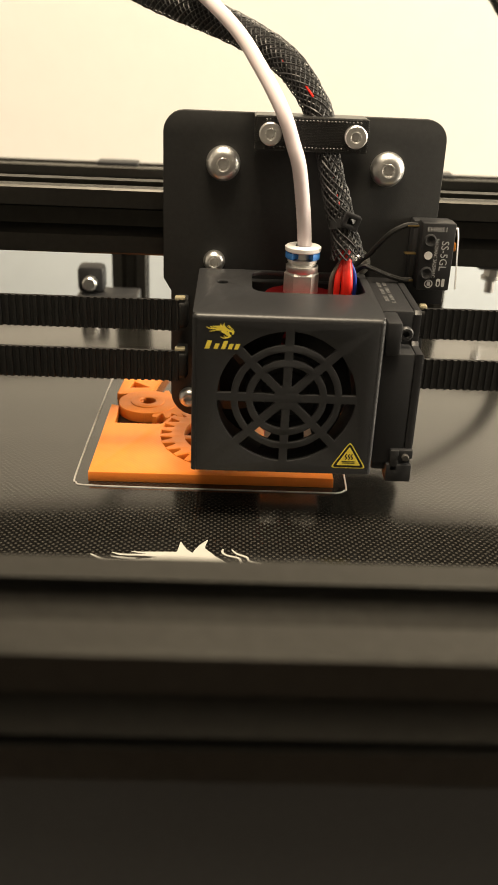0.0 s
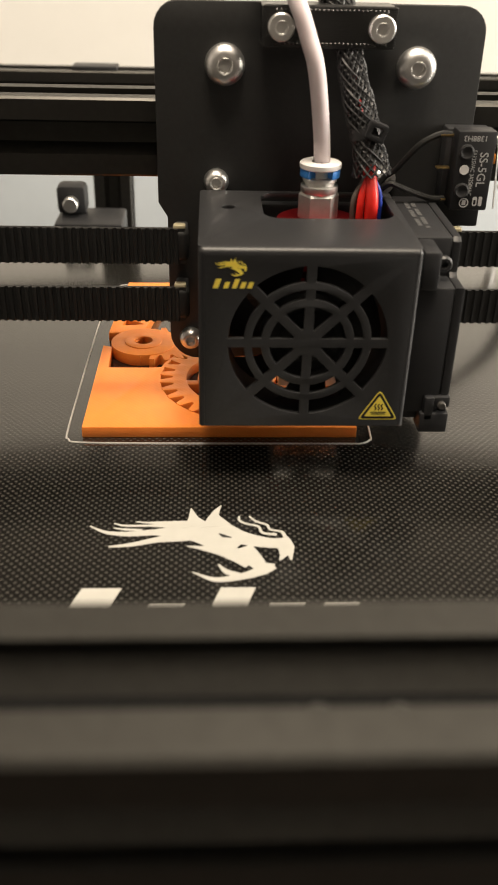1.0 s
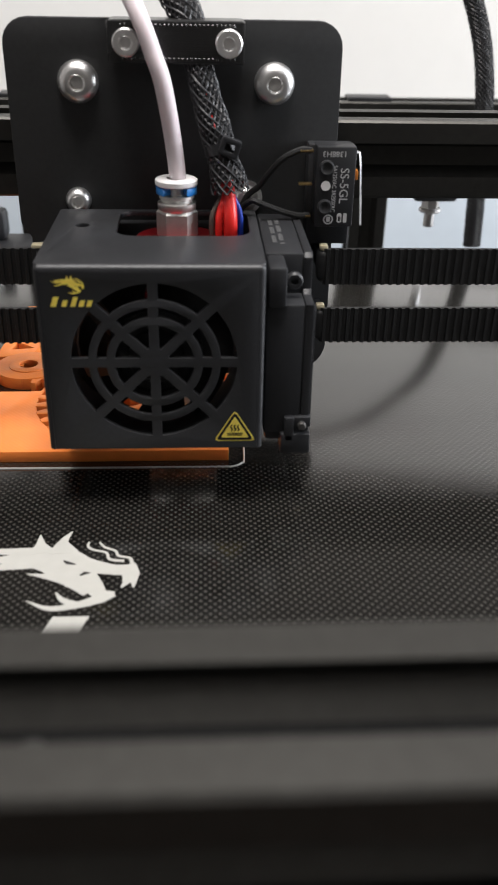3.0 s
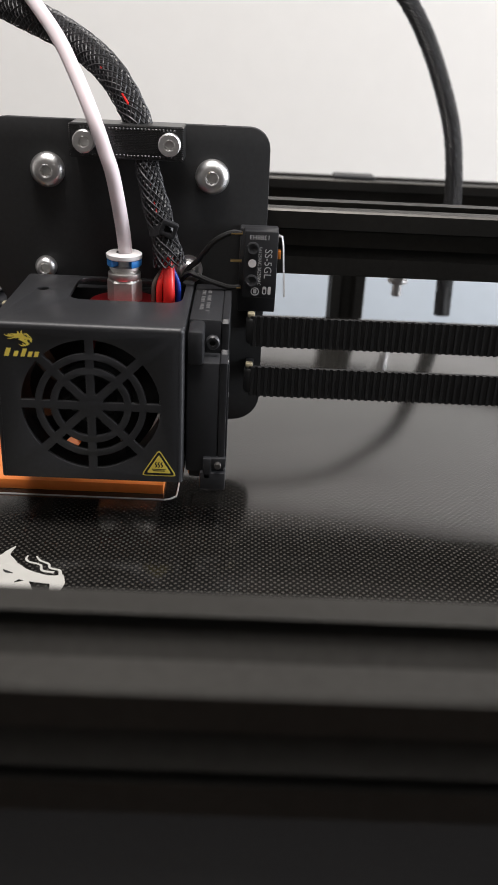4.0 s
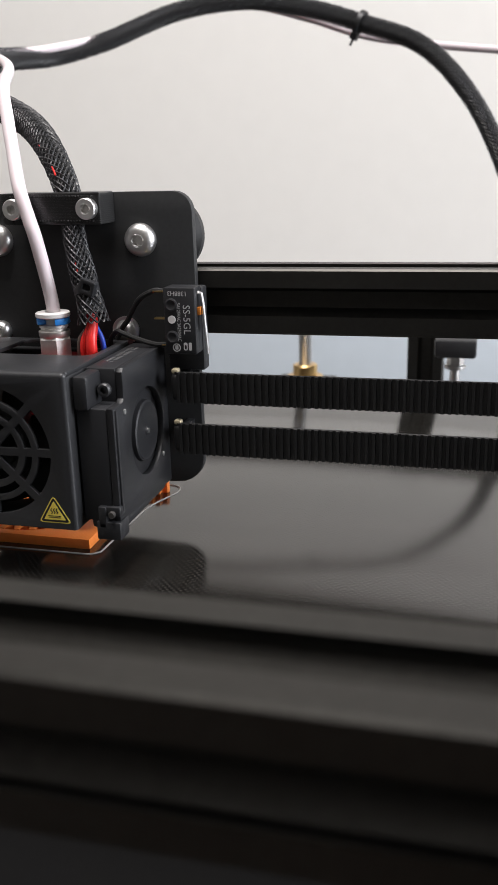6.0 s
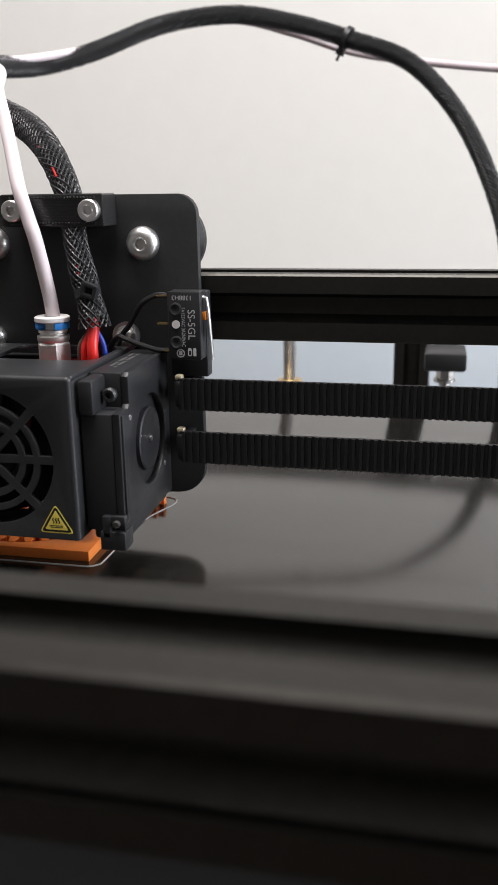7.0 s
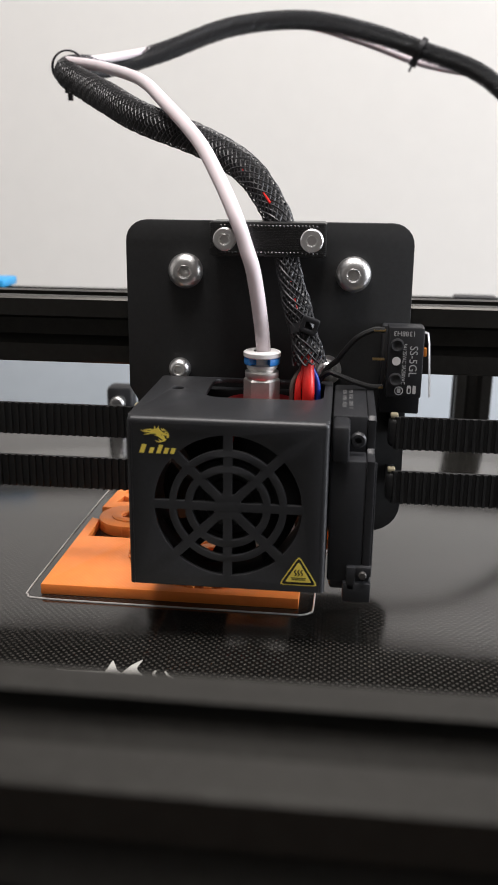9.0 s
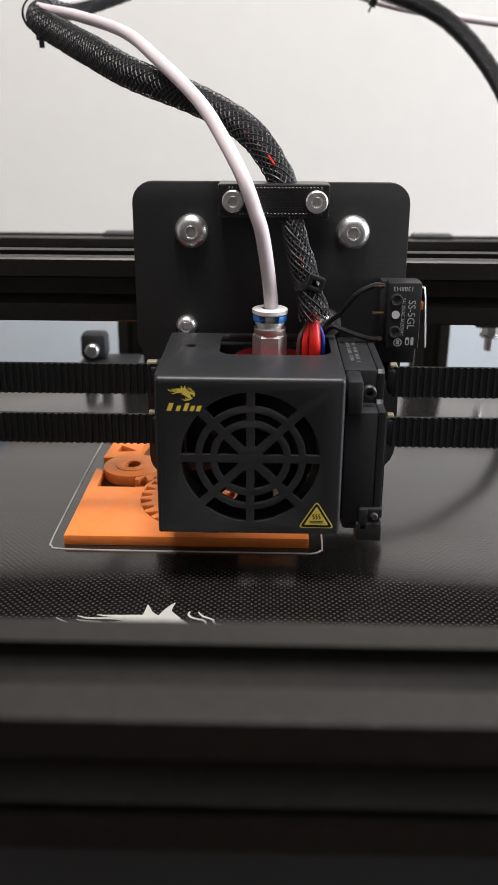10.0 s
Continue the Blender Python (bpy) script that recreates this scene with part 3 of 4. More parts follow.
plate_pts = []
for cx, cz, a0, r in ((47.8, 152.9, 0, 6), (-22.4, 152.9, 90, 6)):
    plate_pts += [(cx + r * math.cos(radians(a0 + 15 * k)), cz + r * math.sin(radians(a0 + 15 * k))) for k in range(7)]
plate_pts += [(-28.4, 110.0), (-26.0, 106.0), (-26.0, 72.0)]
for cx, cz, a0, r in ((-18.0, 72.0, 180, 8), (45.2, 76.0, 270, 9)):
    plate_pts += [(cx + r * math.cos(radians(a0 + 15 * k)), cz + r * math.sin(radians(a0 + 15 * k))) for k in range(7)]
back_plate = part("back_plate", facing(cut([plate_pts], 3.0, 0.3), 0, 288, 0), PLATE_BLACK, head, "flat black carriage plate with rounded corners")
for x in (-10.9, 37.2):
    socket_screw(head, x, 285, 144.8, 5.0, 3.4, 1.85)
    wheel = part("wheel", lathe([(3, 0), (9.5, 0), (12.4, 2.6), (12.4, 5.4), (9.5, 8), (3, 8)], (x + 2.5, 305, 145.0), "y", 40), RUBBER, head, "black roller wheel")
    part("axle", rod(2.5, 14, (x, 302, 145.7), "y", 16), CHROME, wheel)
part("wheel", lathe([(3, 0), (9.5, 0), (12, 2.6), (12, 5.4), (9.5, 8), (3, 8)], (13, 304, 103.5), "y", 40), RUBBER, head, "black roller wheel")
socket_screw(head, -12.9, 285, 116.0, 3.3, 3.0, 1.5, domed=True)
socket_screw(head, 30.5, 285, 117.0, 3.3, 3.2, 1.5, washer=4.4)
socket_screw(head, -20.2, 285, 70.8, 3.2, 3.2, 1.5)

# belt ends in their brass crimps, and the small dark end blocks
for z0, z1 in BELTS:
    for x0, x1 in ((-24.5, -20.0), (48.8, 52.3)):
        part("belt_end", box(x0, x1, 271.6, 276.6, z0 + 0.3, z1 - 0.3, 1.6, 3), RUBBER, head)
        part("crimp", box(x0 + 0.4, x1 - 0.9, 272.0, 274.6, z1 - 0.6, z1 + 0.9, 0.5), PALE_BRASS, head, "pale brass crimp")
        part("hook", join(box(x0 + 0.5, x1 - 0.5, 275.8, 285.2, z0 + 2, z1 - 2, 0.5)), STEEL_BLACK, head)

# the sheet-metal shroud
FX0, FX1, FZ0, FZ1, FY, FB = -17.2, 32.8, 69.9, 114.6, 234.5, 281.0
fan_x, fan_z, fan_r = 8.1, 92.0, 18.6


def sector(cx, cy, r0, r1, a0, a1, half, n=8):
    """An opening between two spokes: straight sides at half a spoke's width from the spoke's middle line."""
    s0, s1 = math.asin(half / r1), math.asin(half / max(r0, half * 1.2))
    out = [(cx + r1 * math.cos(a0 + s0 + (a1 - a0 - 2 * s0) * k / n), cy + r1 * math.sin(a0 + s0 + (a1 - a0 - 2 * s0) * k / n)) for k in range(n + 1)]
    out += [(cx + r0 * math.cos(a1 - s1 - (a1 - a0 - 2 * s1) * k / n), cy + r0 * math.sin(a1 - s1 - (a1 - a0 - 2 * s1) * k / n)) for k in range(n + 1)]
    return out


openings = []
for k in range(8):
    a0, a1 = k * math.pi / 4, (k + 1) * math.pi / 4
    for r0, r1 in ((0.80, 1.0), (0.585, 0.70), (0.19, 0.48)):
        openings.append(sector(fan_x, fan_z, fan_r * r0, fan_r * r1, a0, a1, 1.15))
FOLD = 1.3
shroud = part("shroud_front", facing(cut([rounded(FX0 + FOLD, FX1 - FOLD, FZ0, FZ1 - FOLD, 0.3, 2), *openings], 1.3, 0.15), 0, FY + 1.3, 0), STEEL_BLACK, head, "black sheet-metal shroud with a round spoked grille")


def fold(length, r=FOLD, thick=1.2, n=6):
    """A quarter-round sheet fold along z, about the origin, from +x round to -y."""
    outer_ = [(r * math.sin(radians(90 * k / n)), -r * math.cos(radians(90 * k / n))) for k in range(n + 1)]
    inner = [((r - thick) * math.sin(radians(90 * k / n)), -(r - thick) * math.cos(radians(90 * k / n))) for k in range(n, -1, -1)]
    return cut([outer_ + inner], length)


right_fold = fold(FZ1 - FZ0 - FOLD)
right_fold.transform(Matrix.Translation((FX1 - FOLD, FY + FOLD, FZ0)))
left_fold = fold(FZ1 - FZ0 - FOLD)
left_fold.transform(Matrix.Translation((FX0 + FOLD, FY + FOLD, FZ0)) @ Matrix.Diagonal((-1, 1, 1, 1)))
top_fold = fold(FX1 - FX0 - 2 * FOLD)
top_fold.transform(Matrix(((0, 0, 1, FX0 + FOLD), (0, 1, 0, FY + FOLD), (1, 0, 0, FZ1 - FOLD), (0, 0, 0, 1))))
for x in (FX0 + FOLD, FX1 - FOLD):
    ball = bmesh.new()
    bmesh.ops.create_uvsphere(ball, u_segments=16, v_segments=10, radius=FOLD)
    part("shroud_corner", placed(ball, x, FY + FOLD, FZ1 - FOLD), STEEL_BLACK, shroud)
for f_ in (right_fold, left_fold, top_fold):
    part("shroud_fold", f_, STEEL_BLACK, shroud)
top_loops = [rounded(FX0, FX1, FY + FOLD, FB, 1.0, 3), disc(-10.0, 266.0, 1.7, 20), rounded(-1.5, 30.5, 257.0, 279.6, 4.5, 6)]
part("shroud_top", placed(cut(top_loops, 1.2, 0.15), 0, 0, FZ1 - 1.2), STEEL_BLACK, head)
part("shroud_side", box(FX0, FX0 + 1.2, FY + FOLD, FB, FZ0, FZ1 - 1.2, 0.1), STEEL_BLACK, head)
part("shroud_side", box(FX1 - 1.2, FX1, FY + FOLD, FB, FZ0, FZ1 - 1.2, 0.1), STEEL_BLACK, head)

# the axial fan behind the grille
fan = part("fan", facing(cut([rounded(fan_x - 20, fan_x + 20, fan_z - 20, fan_z + 20, 2.5, 4), disc(fan_x, fan_z, 18.8, 56)], 10, 0.3), 0, FY + 12.0, 0), PLASTIC, head, "black cooling fan")
part("fan_hub", lathe([(11, 0), (11, 7.5), (10.2, 8.4), (9.0, 8.2), (8.6, 7.6), (6.6, 7.6), (6.2, 8.1), (0, 8.1)], (fan_x, FY + 11.5, fan_z), "y", 48), PLASTIC, fan)
for k in range(7):
    a = 2 * math.pi * k / 7
    blade, grid = bmesh.new(), []
    for r in (10.5, 13, 15.5, 18.0):
        grid.append([blade.verts.new((fan_x + r * math.cos(a + 0.75 * u - 0.02 * (r - 10)), FY + 3.8 + 6.6 * u, fan_z + r * math.sin(a + 0.75 * u - 0.02 * (r - 10)))) for u in (0, 0.33, 0.66, 1.0)])
    for p, q in zip(grid, grid[1:]):
        for j in range(3):
            blade.faces.new((p[j], p[j + 1], q[j + 1], q[j]))
    bmesh.ops.solidify(blade, geom=blade.faces[:], thickness=0.7)
    part("fan_blade", blade, PLASTIC, fan)

# cooling block, heater and nozzle inside the shroud
sink = part("heat_sink", rod(4.2, 26, (13, 270.5, 86), "z", 24), RED_METAL, head, "red anodised heat sink")
for k in range(8):
    part("fin", lathe([(0, 0), (10.5, 0), (10.5, 1.2), (0, 1.2)], (13, 270.5, 87.5 + k * 3.1), "z", 32), RED_METAL, sink)
part("heater_block", box(4, 23, 262, 278, 66.5, 78, 0.6), NICKEL, head, "aluminium heater block")
nozzle = part("nozzle", lathe([(0, 0), (0.5, 0), (2.2, 2.2), (3.6, 2.3), (3.6, 6), (0, 6)], (13, 270.5, 60.6), "z", 24), BRASS, head, "brass nozzle")
part("mounting_block", box(-9, 28, 281.2, 284.8, 84, 111, 0.5), STEEL_BLACK, head)

# emblem, lettering bars and heat warning on the front
mark = facing(emblem(0.155), -10.1, FY - 0.05, 111.0)
part("front_emblem", mark, YELLOW, shroud, "small yellow printed emblem", smooth=False)
part("front_word_mark", facing(join(*word_bars(2.2, 1.75, 0.06)), -14.0, FY - 0.02, 105.4), YELLOW, shroud, "small yellow slanted lettering bars", smooth=False)


def triangle(cx, cz, half, high, r):
    pts = [(cx - half, cz), (cx + half, cz), (cx, cz + high)]
    out = []
    for k in range(3):
        p, a, b = Vector(pts[k]), Vector(pts[k - 1]), Vector(pts[(k + 1) % 3])
        u, v = p + (a - p).normalized() * r, p + (b - p).normalized() * r
        out += [tuple(u.lerp(p, 0.0)), tuple((u + v + 2 * p) / 4), tuple(v)]
    return out


sx, sz = 26.3, 71.8
sign = part("warning_sign", facing(cut([triangle(sx, sz, 5.0, 8.2, 1.1)], 0.05), 0, FY - 0.01, 0), YELLOW, shroud, "yellow and black triangular heat warning", smooth=False)
part("sign_band", facing(cut([triangle(sx, sz + 0.3, 4.45, 7.4, 0.9)], 0.05), 0, FY - 0.06, 0), BLACK_INK, sign, smooth=False)
part("sign_field", facing(cut([triangle(sx, sz + 0.95, 3.35, 5.6, 0.4)], 0.05), 0, FY - 0.11, 0), YELLOW, sign, smooth=False)
rays = [cut([swoosh([(sx + d - 0.15, sz + 2.7), (sx + d + 0.2, sz + 3.2), (sx + d - 0.2, sz + 3.8), (sx + d + 0.15, sz + 4.4)], (0.22, 0.3, 0.3, 0.2))], 0.05) for d in (-0.8, 0.0, 0.8)]
rays += [cut([[(sx - 1.9 + 0.2 * k, sz + 2.2 - 0.45 * k + 0.0), (sx + 1.9 - 0.2 * k, sz + 2.2 - 0.45 * k), (sx + 1.9 - 0.2 * k, sz + 2.0 - 0.45 * k), (sx - 1.9 + 0.2 * k, sz + 2.0 - 0.45 * k)]], 0.05) for k in range(2)]
part("sign_rays", facing(join(*rays), 0, FY - 0.16, 0), BLACK_INK, sign, smooth=False)

# the side blower
BX0, BX1, BY0, BY1, BZ0, BZ1 = 33.3, 44.2, 238.6, 281.5, 71.6, 113.6
side_outline = [(BY0, BZ0), (BY1, BZ0 - 2.5), (BY1, BZ1), (BY0 + 9.0, BZ1), (BY0 + 8.0, BZ1 - 1.0), (BY0 + 8.0, BZ1 - 8.4), (BY0 + 7.0, BZ1 - 9.4), (BY0, BZ1 - 9.4)]
side = cut([side_outline, disc(263.5, 91.0, 13.2, 48)], 2.0, 0.25)
side.transform(Matrix(((0, 0, 1, BX1 - 2.0), (1, 0, 0, 0), (0, 1, 0, 0), (0, 0, 0, 1))))
blower = part("blower", join(side, box(BX0, BX1 - 2.0, BY0, BY1, BZ0, BZ1 - 9.4, 0.6), box(BX0, BX1 - 2.0, BY0 + 8.0, BY1, BZ1 - 10.0, BZ1, 0.6)), PLASTIC, head, "black plastic radial blower")
part("blower_rotor", lathe([(12.0, 0), (9.4, 0.2), (9.2, 1.4), (8.6, 1.7), (8.2, 1.5), (1.4, 1.4), (1.2, 1.7), (0, 1.7)], (BX1 - 1.9, 263.5, 91.0), "x", 48), PLASTIC, blower)
part("blower_pin", rod(0.8, 0.5, (BX1 - 0.3, 263.5, 91.0), "x", 14), CHROME, blower, "steel pin")
part("blower_corner", box(BX0 + 0.2, BX0 + 4.4, BY0 - 1.4, BY0 + 9, BZ1 - 9.8, BZ1 - 0.4, 0.9), PLASTIC, blower)
part("blower_screw", lathe([(1.9, 0), (2.0, 1.2), (1.6, 1.8), (0.9, 1.8), (0.8, 0.8), (0, 0.8)], (BX0 + 6.6, BY0 + 6.0, BZ1 - 5.4), "y", 20), STEEL_BLACK, blower, "dark steel screw")
part("blower_rib", join(box(BX1 - 0.4, BX1 + 0.5, BY0 + 1.0, BY0 + 2.0, BZ0 + 3, BZ1 - 10, 0.2)), PLASTIC, blower)
part("outlet_clip", join(box(38.2, 40.6, BY0 - 1.6, BY0 + 0.4, 70.0, 76.4, 0.4), box(40.2, 44.6, BY0 - 1.2, BY0 + 3.0, 73.6, 76.4, 0.4), box(37.4, 44.6, BY0 - 1.6, BY0 + 5, 66.6, 72.0, 0.5)), PLASTIC, blower)
part("clip_pin", rod(1.0, 1.4, (42.4, BY0 - 0.9, 74.4), "y", 14, 0.2), THREAD_DARK, blower)
part("duct", join(box(BX0 + 0.5, BX1 - 0.4, BY0 + 3, BY1 - 4, 67.8, 72.4, 1.2)), PLASTIC, blower)
part("blower_dimple", rod(0.8, 0.3, (BX1 - 0.1, 246.5, 101.5), "x", 14), CHROME, blower)
part("blower_dimple", rod(0.8, 0.3, (BX1 - 0.1, 275.0, 80.0), "x", 14), CHROME, blower)
marks = [box(35.6 + 1.7 * c, 36.7 + 1.7 * c, 254.0 + 1.45 * k, 255.0 + 1.45 * k, BZ1, BZ1 + 0.06, 0) for k in range(15) for c in range(2) if (k * 7 + c * 3) % 5]
part("blower_marking", join(*marks), FAINT_INK, blower, "pale lettering bars", smooth=False)

# hose fitting
fx, fy = 12.9, 270.5
fitting = part("hose_fitting", lathe([(0, 0), (4.9, 0), (5.1, 0.3), (5.1, 6.0), (4.6, 6.7), (0, 6.7)], (fx, fy, 110.8), "z", 6), NICKEL, head, "nickel-plated hexagonal hose fitting", smooth=False)
part("collar", lathe([(4.5, 0), (4.7, 0.3), (4.7, 1.7), (3.9, 2.0), (3.9, 2.5), (4.3, 2.8), (4.3, 3.6), (2.6, 3.7), (2.6, 6.4)], (fx, fy, 117.5), "z", 36), NICKEL, fitting)
open_ring = [(5.0 * math.cos(radians(a)), 5.0 * math.sin(radians(a))) for a in range(-58, 239, 9)] + [(2.7 * math.cos(radians(a)), 2.7 * math.sin(radians(a))) for a in range(238, -59, -9)]
part("lock_clip", placed(cut([open_ring], 1.9, 0.2), fx, fy, 121.3), BLUE_PLASTIC, fitting, "blue lock clip")
part("release_collar", lathe([(2.4, 0), (4.9, 0), (5.2, 0.3), (5.2, 1.3), (4.8, 1.6), (2.3, 1.6)], (fx, fy, 123.3), "z", 40), WHITE_PLASTIC, fitting, "white release collar")

# cable clamp, printed in layers
clamp_body = [box(-2.2, 29.2, 274.0, 285.0, 150.1, 159.3, 0.5)]
for k in range(16):
    clamp_body.append(box(-2.35, 29.35, 273.85, 284.5, 150.4 + 0.55 * k, 150.7 + 0.55 * k, 0.0))
for k in range(27):
    for z in (150.9, 158.0):
        clamp_body.append(box(0.6 + k * 1.0, 1.15 + k * 1.0, 273.45, 274.1, z, z + 0.55, 0.12, 1))
for k in range(14):
    clamp_body.append(box(6.0, 22.0, 273.68, 274.1, 152.0 + 0.42 * k, 152.22 + 0.42 * k, 0.0))
clamp = part("cable_clamp", join(*clamp_body), PRINTED, head, "black printed cable clamp with visible layers", smooth=False)
for x in (2.0, 25.6):
    socket_screw(clamp, x, 273.9, 154.7, 3.1, 2.4, 1.5, domed=False)

# limit switch
switch = part("limit_switch", box(47.4, 57.2, 273.4, 279.8, 112.2, 132.0, 0.5), PLASTIC, head, "black limit switch with pale lettering")
part("switch_mount", box(46.0, 57.4, 279.8, 285.0, 106.0, 131.4, 0.5), STEEL_BLACK, head)
for z in (117.4, 127.0):
    part("switch_screw", lathe([(1.9, 0), (1.9, 0.5), (1.5, 0.7), (0.7, 0.3), (0, 0.3)], (49.9, 273.4, z), "y", 20), STEEL_BLACK, switch)
part("switch_post", rod(1.2, 0.3, (49.9, 273.4, 122.6), "y", 16), WHITE_PLASTIC, switch)
part("switch_text", facing(lettering("SS-5GL", 3.1, 0.06, 0, 0.95), 54.4, 273.42, 122.6, -90), SWITCH_INK, switch, smooth=False)
part("switch_text", facing(lettering("5A125VAC 3A250VAC", 1.5, 0.06, 0, 0.8), 52.0, 273.42, 121.8, -90), SWITCH_INK, switch, smooth=False)
part("switch_text", facing(lettering("1388H3", 1.9, 0.06, 0, 1.0), 51.8, 273.42, 130.3, 180), SWITCH_INK, switch, smooth=False)
part("approval_mark", facing(cut([disc(51.0, 114.2, 1.25, 24), disc(51.0, 114.2, 0.95, 24)], 0.06), 0, 273.42, 0), SWITCH_INK, switch, smooth=False)
part("approval_mark", facing(join(cut([rounded(50.5, 51.5, 113.6, 114.9, 0.2, 2)], 0.06), cut([rounded(53.2, 54.4, 113.4, 115.8, 0.5, 3), rounded(53.5, 54.1, 113.7, 115.0, 0.2, 2)], 0.06), cut([rounded(54.8, 55.7, 113.4, 115.8, 0.3, 3)], 0.06)), 0, 273.42, 0), SWITCH_INK, switch, smooth=False)
part("switch_lever", sweep([Vector((57.0, 276.5, 130.4)), Vector((58.4, 276.5, 130.0)), Vector((58.9, 276.5, 127)), Vector((59.9, 276.5, 112.0))], 0.6, 6, 0.35), THREAD, switch, "bent steel lever")
part("switch_button", box(56.8, 58.2, 275.3, 277.8, 123.6, 126.0, 0.2), material("amber_plastic", (0.5, 0.16, 0.02), 0.4), switch, "amber button")
for z in (130.5, 122.4, 114.4):
    part("terminal", box(43.4, 46.8, 275.6, 277.6, z - 0.25, z + 0.25, 0.1), BRASS, switch, "brass terminal")
part("switch_wire", sweep(smooth_line([(46.4, 276.6, 130.5), (43.5, 276.4, 130.6), (39.0, 276.5, 128.3), (35.5, 278.0, 124.0), (33.5, 279.0, 121.0), (31.0, 280.5, 118.5), (28.5, 281, 114)], 8), 0.8, 8), RUBBER, switch)
part("switch_wire", sweep(smooth_line([(46.4, 276.6, 114.4), (43.0, 275.8, 114.6), (38.0, 275.0, 116.2), (33.5, 274.5, 118.0), (31.5, 275.0, 118.4), (29.0, 276.0, 116.0), (27.5, 276.5, 112.0)], 8), 0.8, 8), RUBBER, switch)

# ---- hose and cables ----
hose = thing("filament_hose", "translucent white plastic hose curving up from the print head", "hose", (13, 270, 126))
hose_line = smooth_line([(13.2, 270.5, 116), (13.0, 270.5, 128), (10.6, 269.2, 145.0), (8.3, 269.8, 152.5), (4.9, 272.2, 161.0), (-1.2, 282, 171.0), (-9.0, 295, 181.0), (-23.8, 321.4, 193.0), (-39.2, 354.7, 202.9), (-60.8, 384.2, 210.2),
                         (-78.0, 405, 214.2), (-86.0, 430, 217.5), (-84.0, 474, 223.5), (-62.0, 519, 234.5), (-28.0, 540, 247.0), (7.6, 547, 248.5), (40.0, 550, 240.5), (75.0, 553, 229.5), (125.0, 555, 222.0), (190.0, 555, 215.0)], 10)
part("hose", sweep(hose_line, 2.05, 16), TEFLON, hose)

loom = thing("cable_loom", "black braided cable loom looping up from the print head", "cable", (24, 272, 112))
near_line = resample(smooth_line([(25.9, 271.1, 121.6), (25.3, 271.5, 125.5), (23.2, 273.0, 133.0), (19.6, 276.0, 145.5), (17.6, 279.4, 154.5), (14.6, 282.6, 162.0), (6.0, 291.0, 172.6), (-9.5, 309.4, 180.6),
                                  (-34.0, 333.0, 189.0), (-52.0, 360.0, 197.0), (-66.0, 384.0, 203.0), (-78.5, 402.0, 209.0), (-85.0, 424.0, 213.5), (-88.0, 452.0, 217.5), (-83.0, 488.0, 222.0), (-64.0, 513.0, 231.0),
                                  (-29.7, 530, 245.4), (7.6, 537, 249.7), (40.0, 540, 244.5), (69.2, 540, 235.5), (103.9, 534, 221.2), (131.6, 522, 190.9), (151.3, 513, 149.6), (158.0, 506, 118.0), (160.0, 503, 80.0), (161.0, 500, 40.0)], 12), 1.0)


def loom_radius(u):
    """Flared at the loose end, tight at the tie, fuller in the loop, thinner beyond it."""
    marks_ = ((0.0, 4.7), (0.011, 3.5), (0.022, 3.8), (0.031, 3.3), (0.041, 3.2), (0.055, 3.7), (0.09, 4.1), (0.14, 4.6), (0.22, 5.2), (0.33, 5.2), (0.42, 4.6), (1.0, 4.3))
    for (u0, r0), (u1, r1) in zip(marks_, marks_[1:]):
        if u <= u1:
            return r0 + (r1 - r0) * (u - u0) / (u1 - u0)
    return marks_[-1][1]


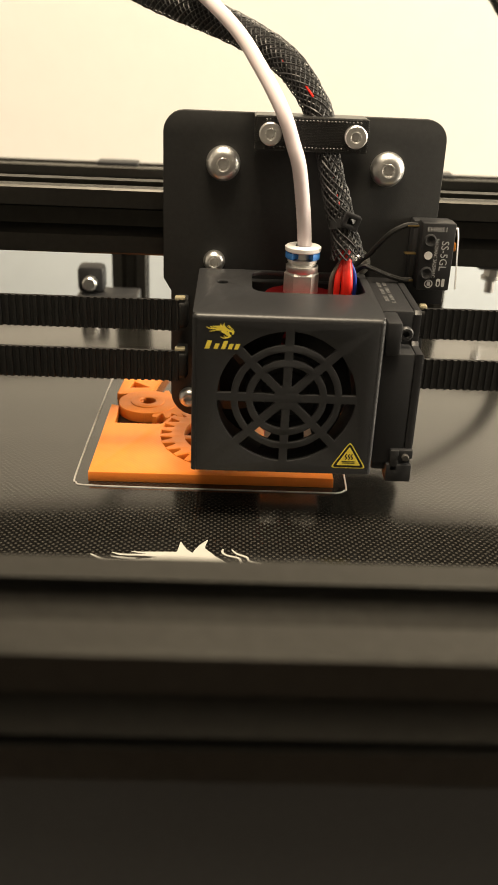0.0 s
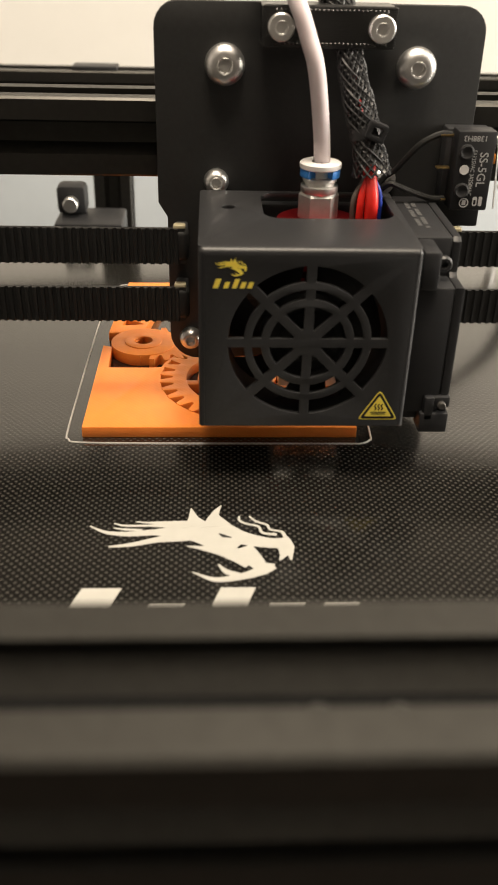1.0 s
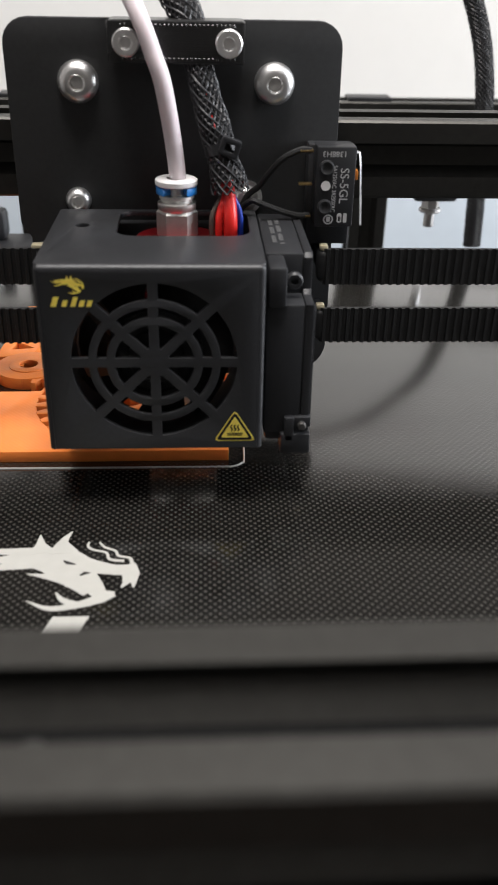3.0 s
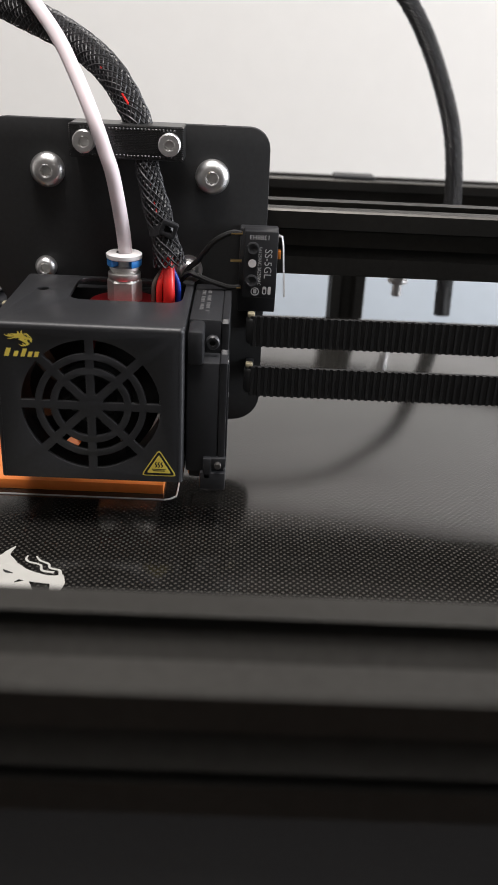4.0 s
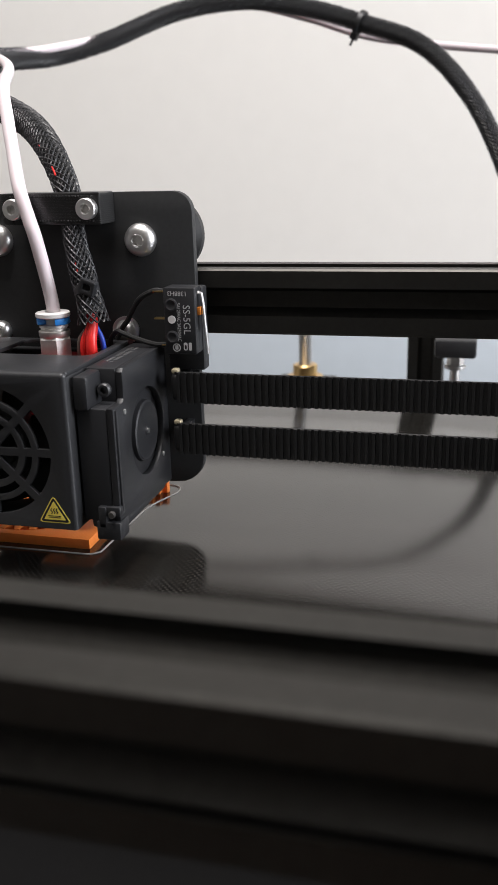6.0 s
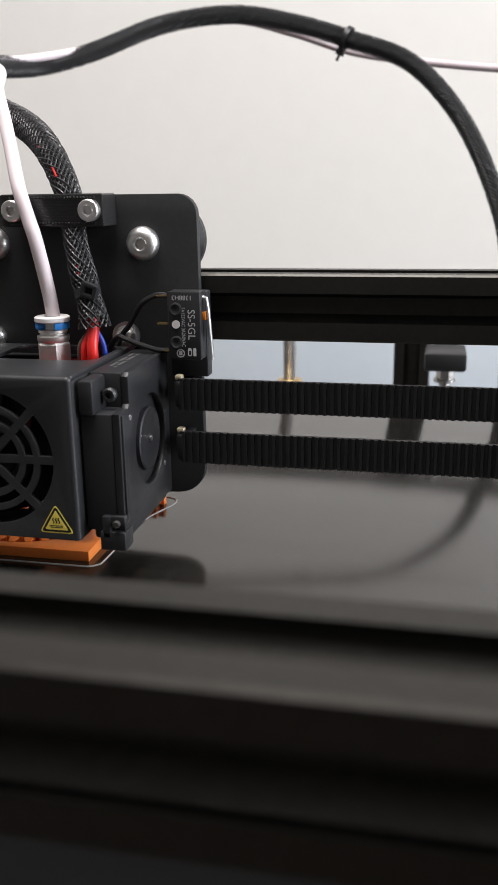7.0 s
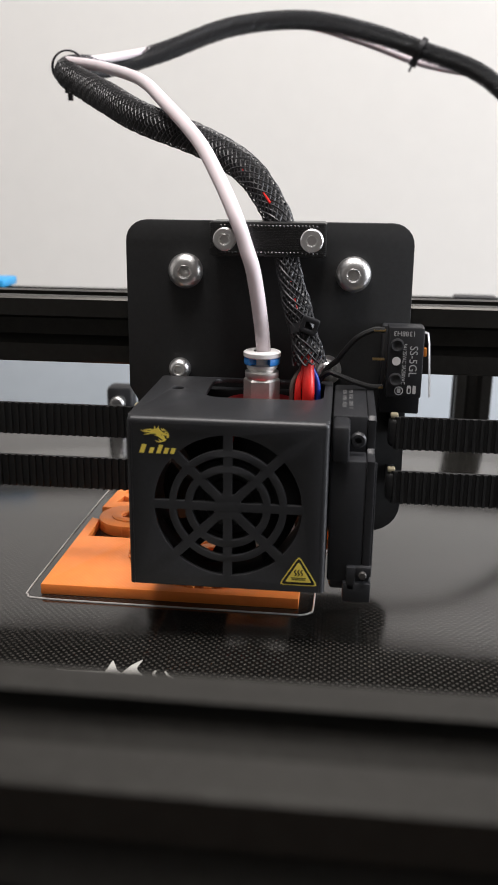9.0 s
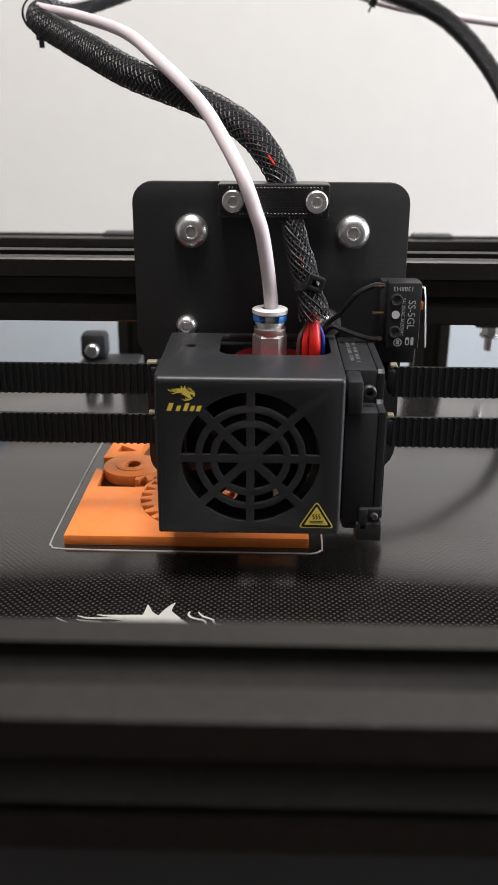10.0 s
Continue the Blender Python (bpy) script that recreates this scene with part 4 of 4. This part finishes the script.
sleeve = part("sleeve", braid(near_line, 4.3, 15, 0.030, 0.22, 1.0, loom_radius), BRAID, loom, "black braided nylon sleeve", smooth=False)
tagged(sleeve, kind="stuff")
part("wire_core", sweep(near_line[3:], 3.4, 12, radii=lambda u: loom_radius(u) - 0.5), CORE, loom)
for dx, mat, r, x1, y1 in ((-2.4, GREY_WIRE, 0.7, 21.6, 268.9), (-1.2, RED_WIRE, 0.95, 23.3, 268.0), (0.8, RED_WIRE, 1.75, 26.0, 267.8), (2.6, BLUE_WIRE, 0.85, 28.4, 270.8), (-1.8, GREY_WIRE, 0.6, 22.4, 269.8)):
    part("wire", sweep(smooth_line([(23.6 + dx * 0.1, 272.5, 132), (25.2 + dx * 0.3, 270.9, 122), (x1, y1, 116), (x1 + 0.1, y1 + 0.4, 106)], 6), r, 10), mat, loom)
for dash in (((22.2, 270.5, 136.6), (21.4, 271.4, 139.4)), ((20.2, 272.7, 143.6), (19.3, 274.2, 146.6)), ((13.6, 279.2, 164.2), (11.6, 281.4, 166.8)), ((5.4, 287.2, 172.4), (3.6, 289.4, 173.8))):
    part("red_thread", sweep([p + Vector((0, -0.1, 0.0)) for p in smooth_line(dash, 6)], 0.3, 6), RED_WIRE, loom, "red wire showing through the braid")


def cable_tie(at, ahead, r, owner):
    """A small black tie round a cord, with its square head."""
    d = (Vector(ahead) - Vector(at)).normalized()
    m = Matrix.Translation(at) @ d.to_track_quat("Z", "Y").to_matrix().to_4x4()
    band = lathe([(r, -1.3), (r + 0.7, -1.3), (r + 0.7, 1.3), (r, 1.3), (r, -1.3)], (0, 0, 0), "z", 32)
    lock = cut([rounded(-2.4, 2.4, -2.2, 2.2, 0.6, 3), rounded(-1.2, 1.2, -0.9, 0.9, 0.3, 3)], 2.4, 0.25)
    tail = box(-1.1, 1.1, -r - 6.5, -r, -0.5, 0.5, 0.15)
    bms = [band] if owner == "front" else [band, tail, box(-2.0, 2.0, -r - 3.4, -r, -2.0, 2.0, 0.4)]
    tie = thing("cable_tie", "small black plastic cable tie round the braided cable", "cable tie", at, group="cable ties")
    bm = join(*bms)
    bm.transform(m)
    part("band", bm, PLASTIC, tie)
    if owner == "front":
        part("lock", facing(lock, at[0] + 2.2, at[1] - r + 0.6, at[2] + 1.0, -20), PLASTIC, tie)
    else:
        lock.free()
    return tie


cable_tie((23.6, 272.7, 131.5), (25.4, 271.4, 124.0), 3.2, "front")
cable_tie((-84.0, 419, 213.6), (-85.5, 429, 215.4), 6.4, "back")
cable_tie((69.2, 540, 235.5), (76.0, 539, 232.0), 5.6, "back")

blue = thing("blue_holder", "flat sky blue plastic piece on the rear rail", "holder", (-213, 558, 103.5))
part("tray", box(-244, -172, 553, 577, 103.7, 109.0, 1.5), BLUE_THING, blue)
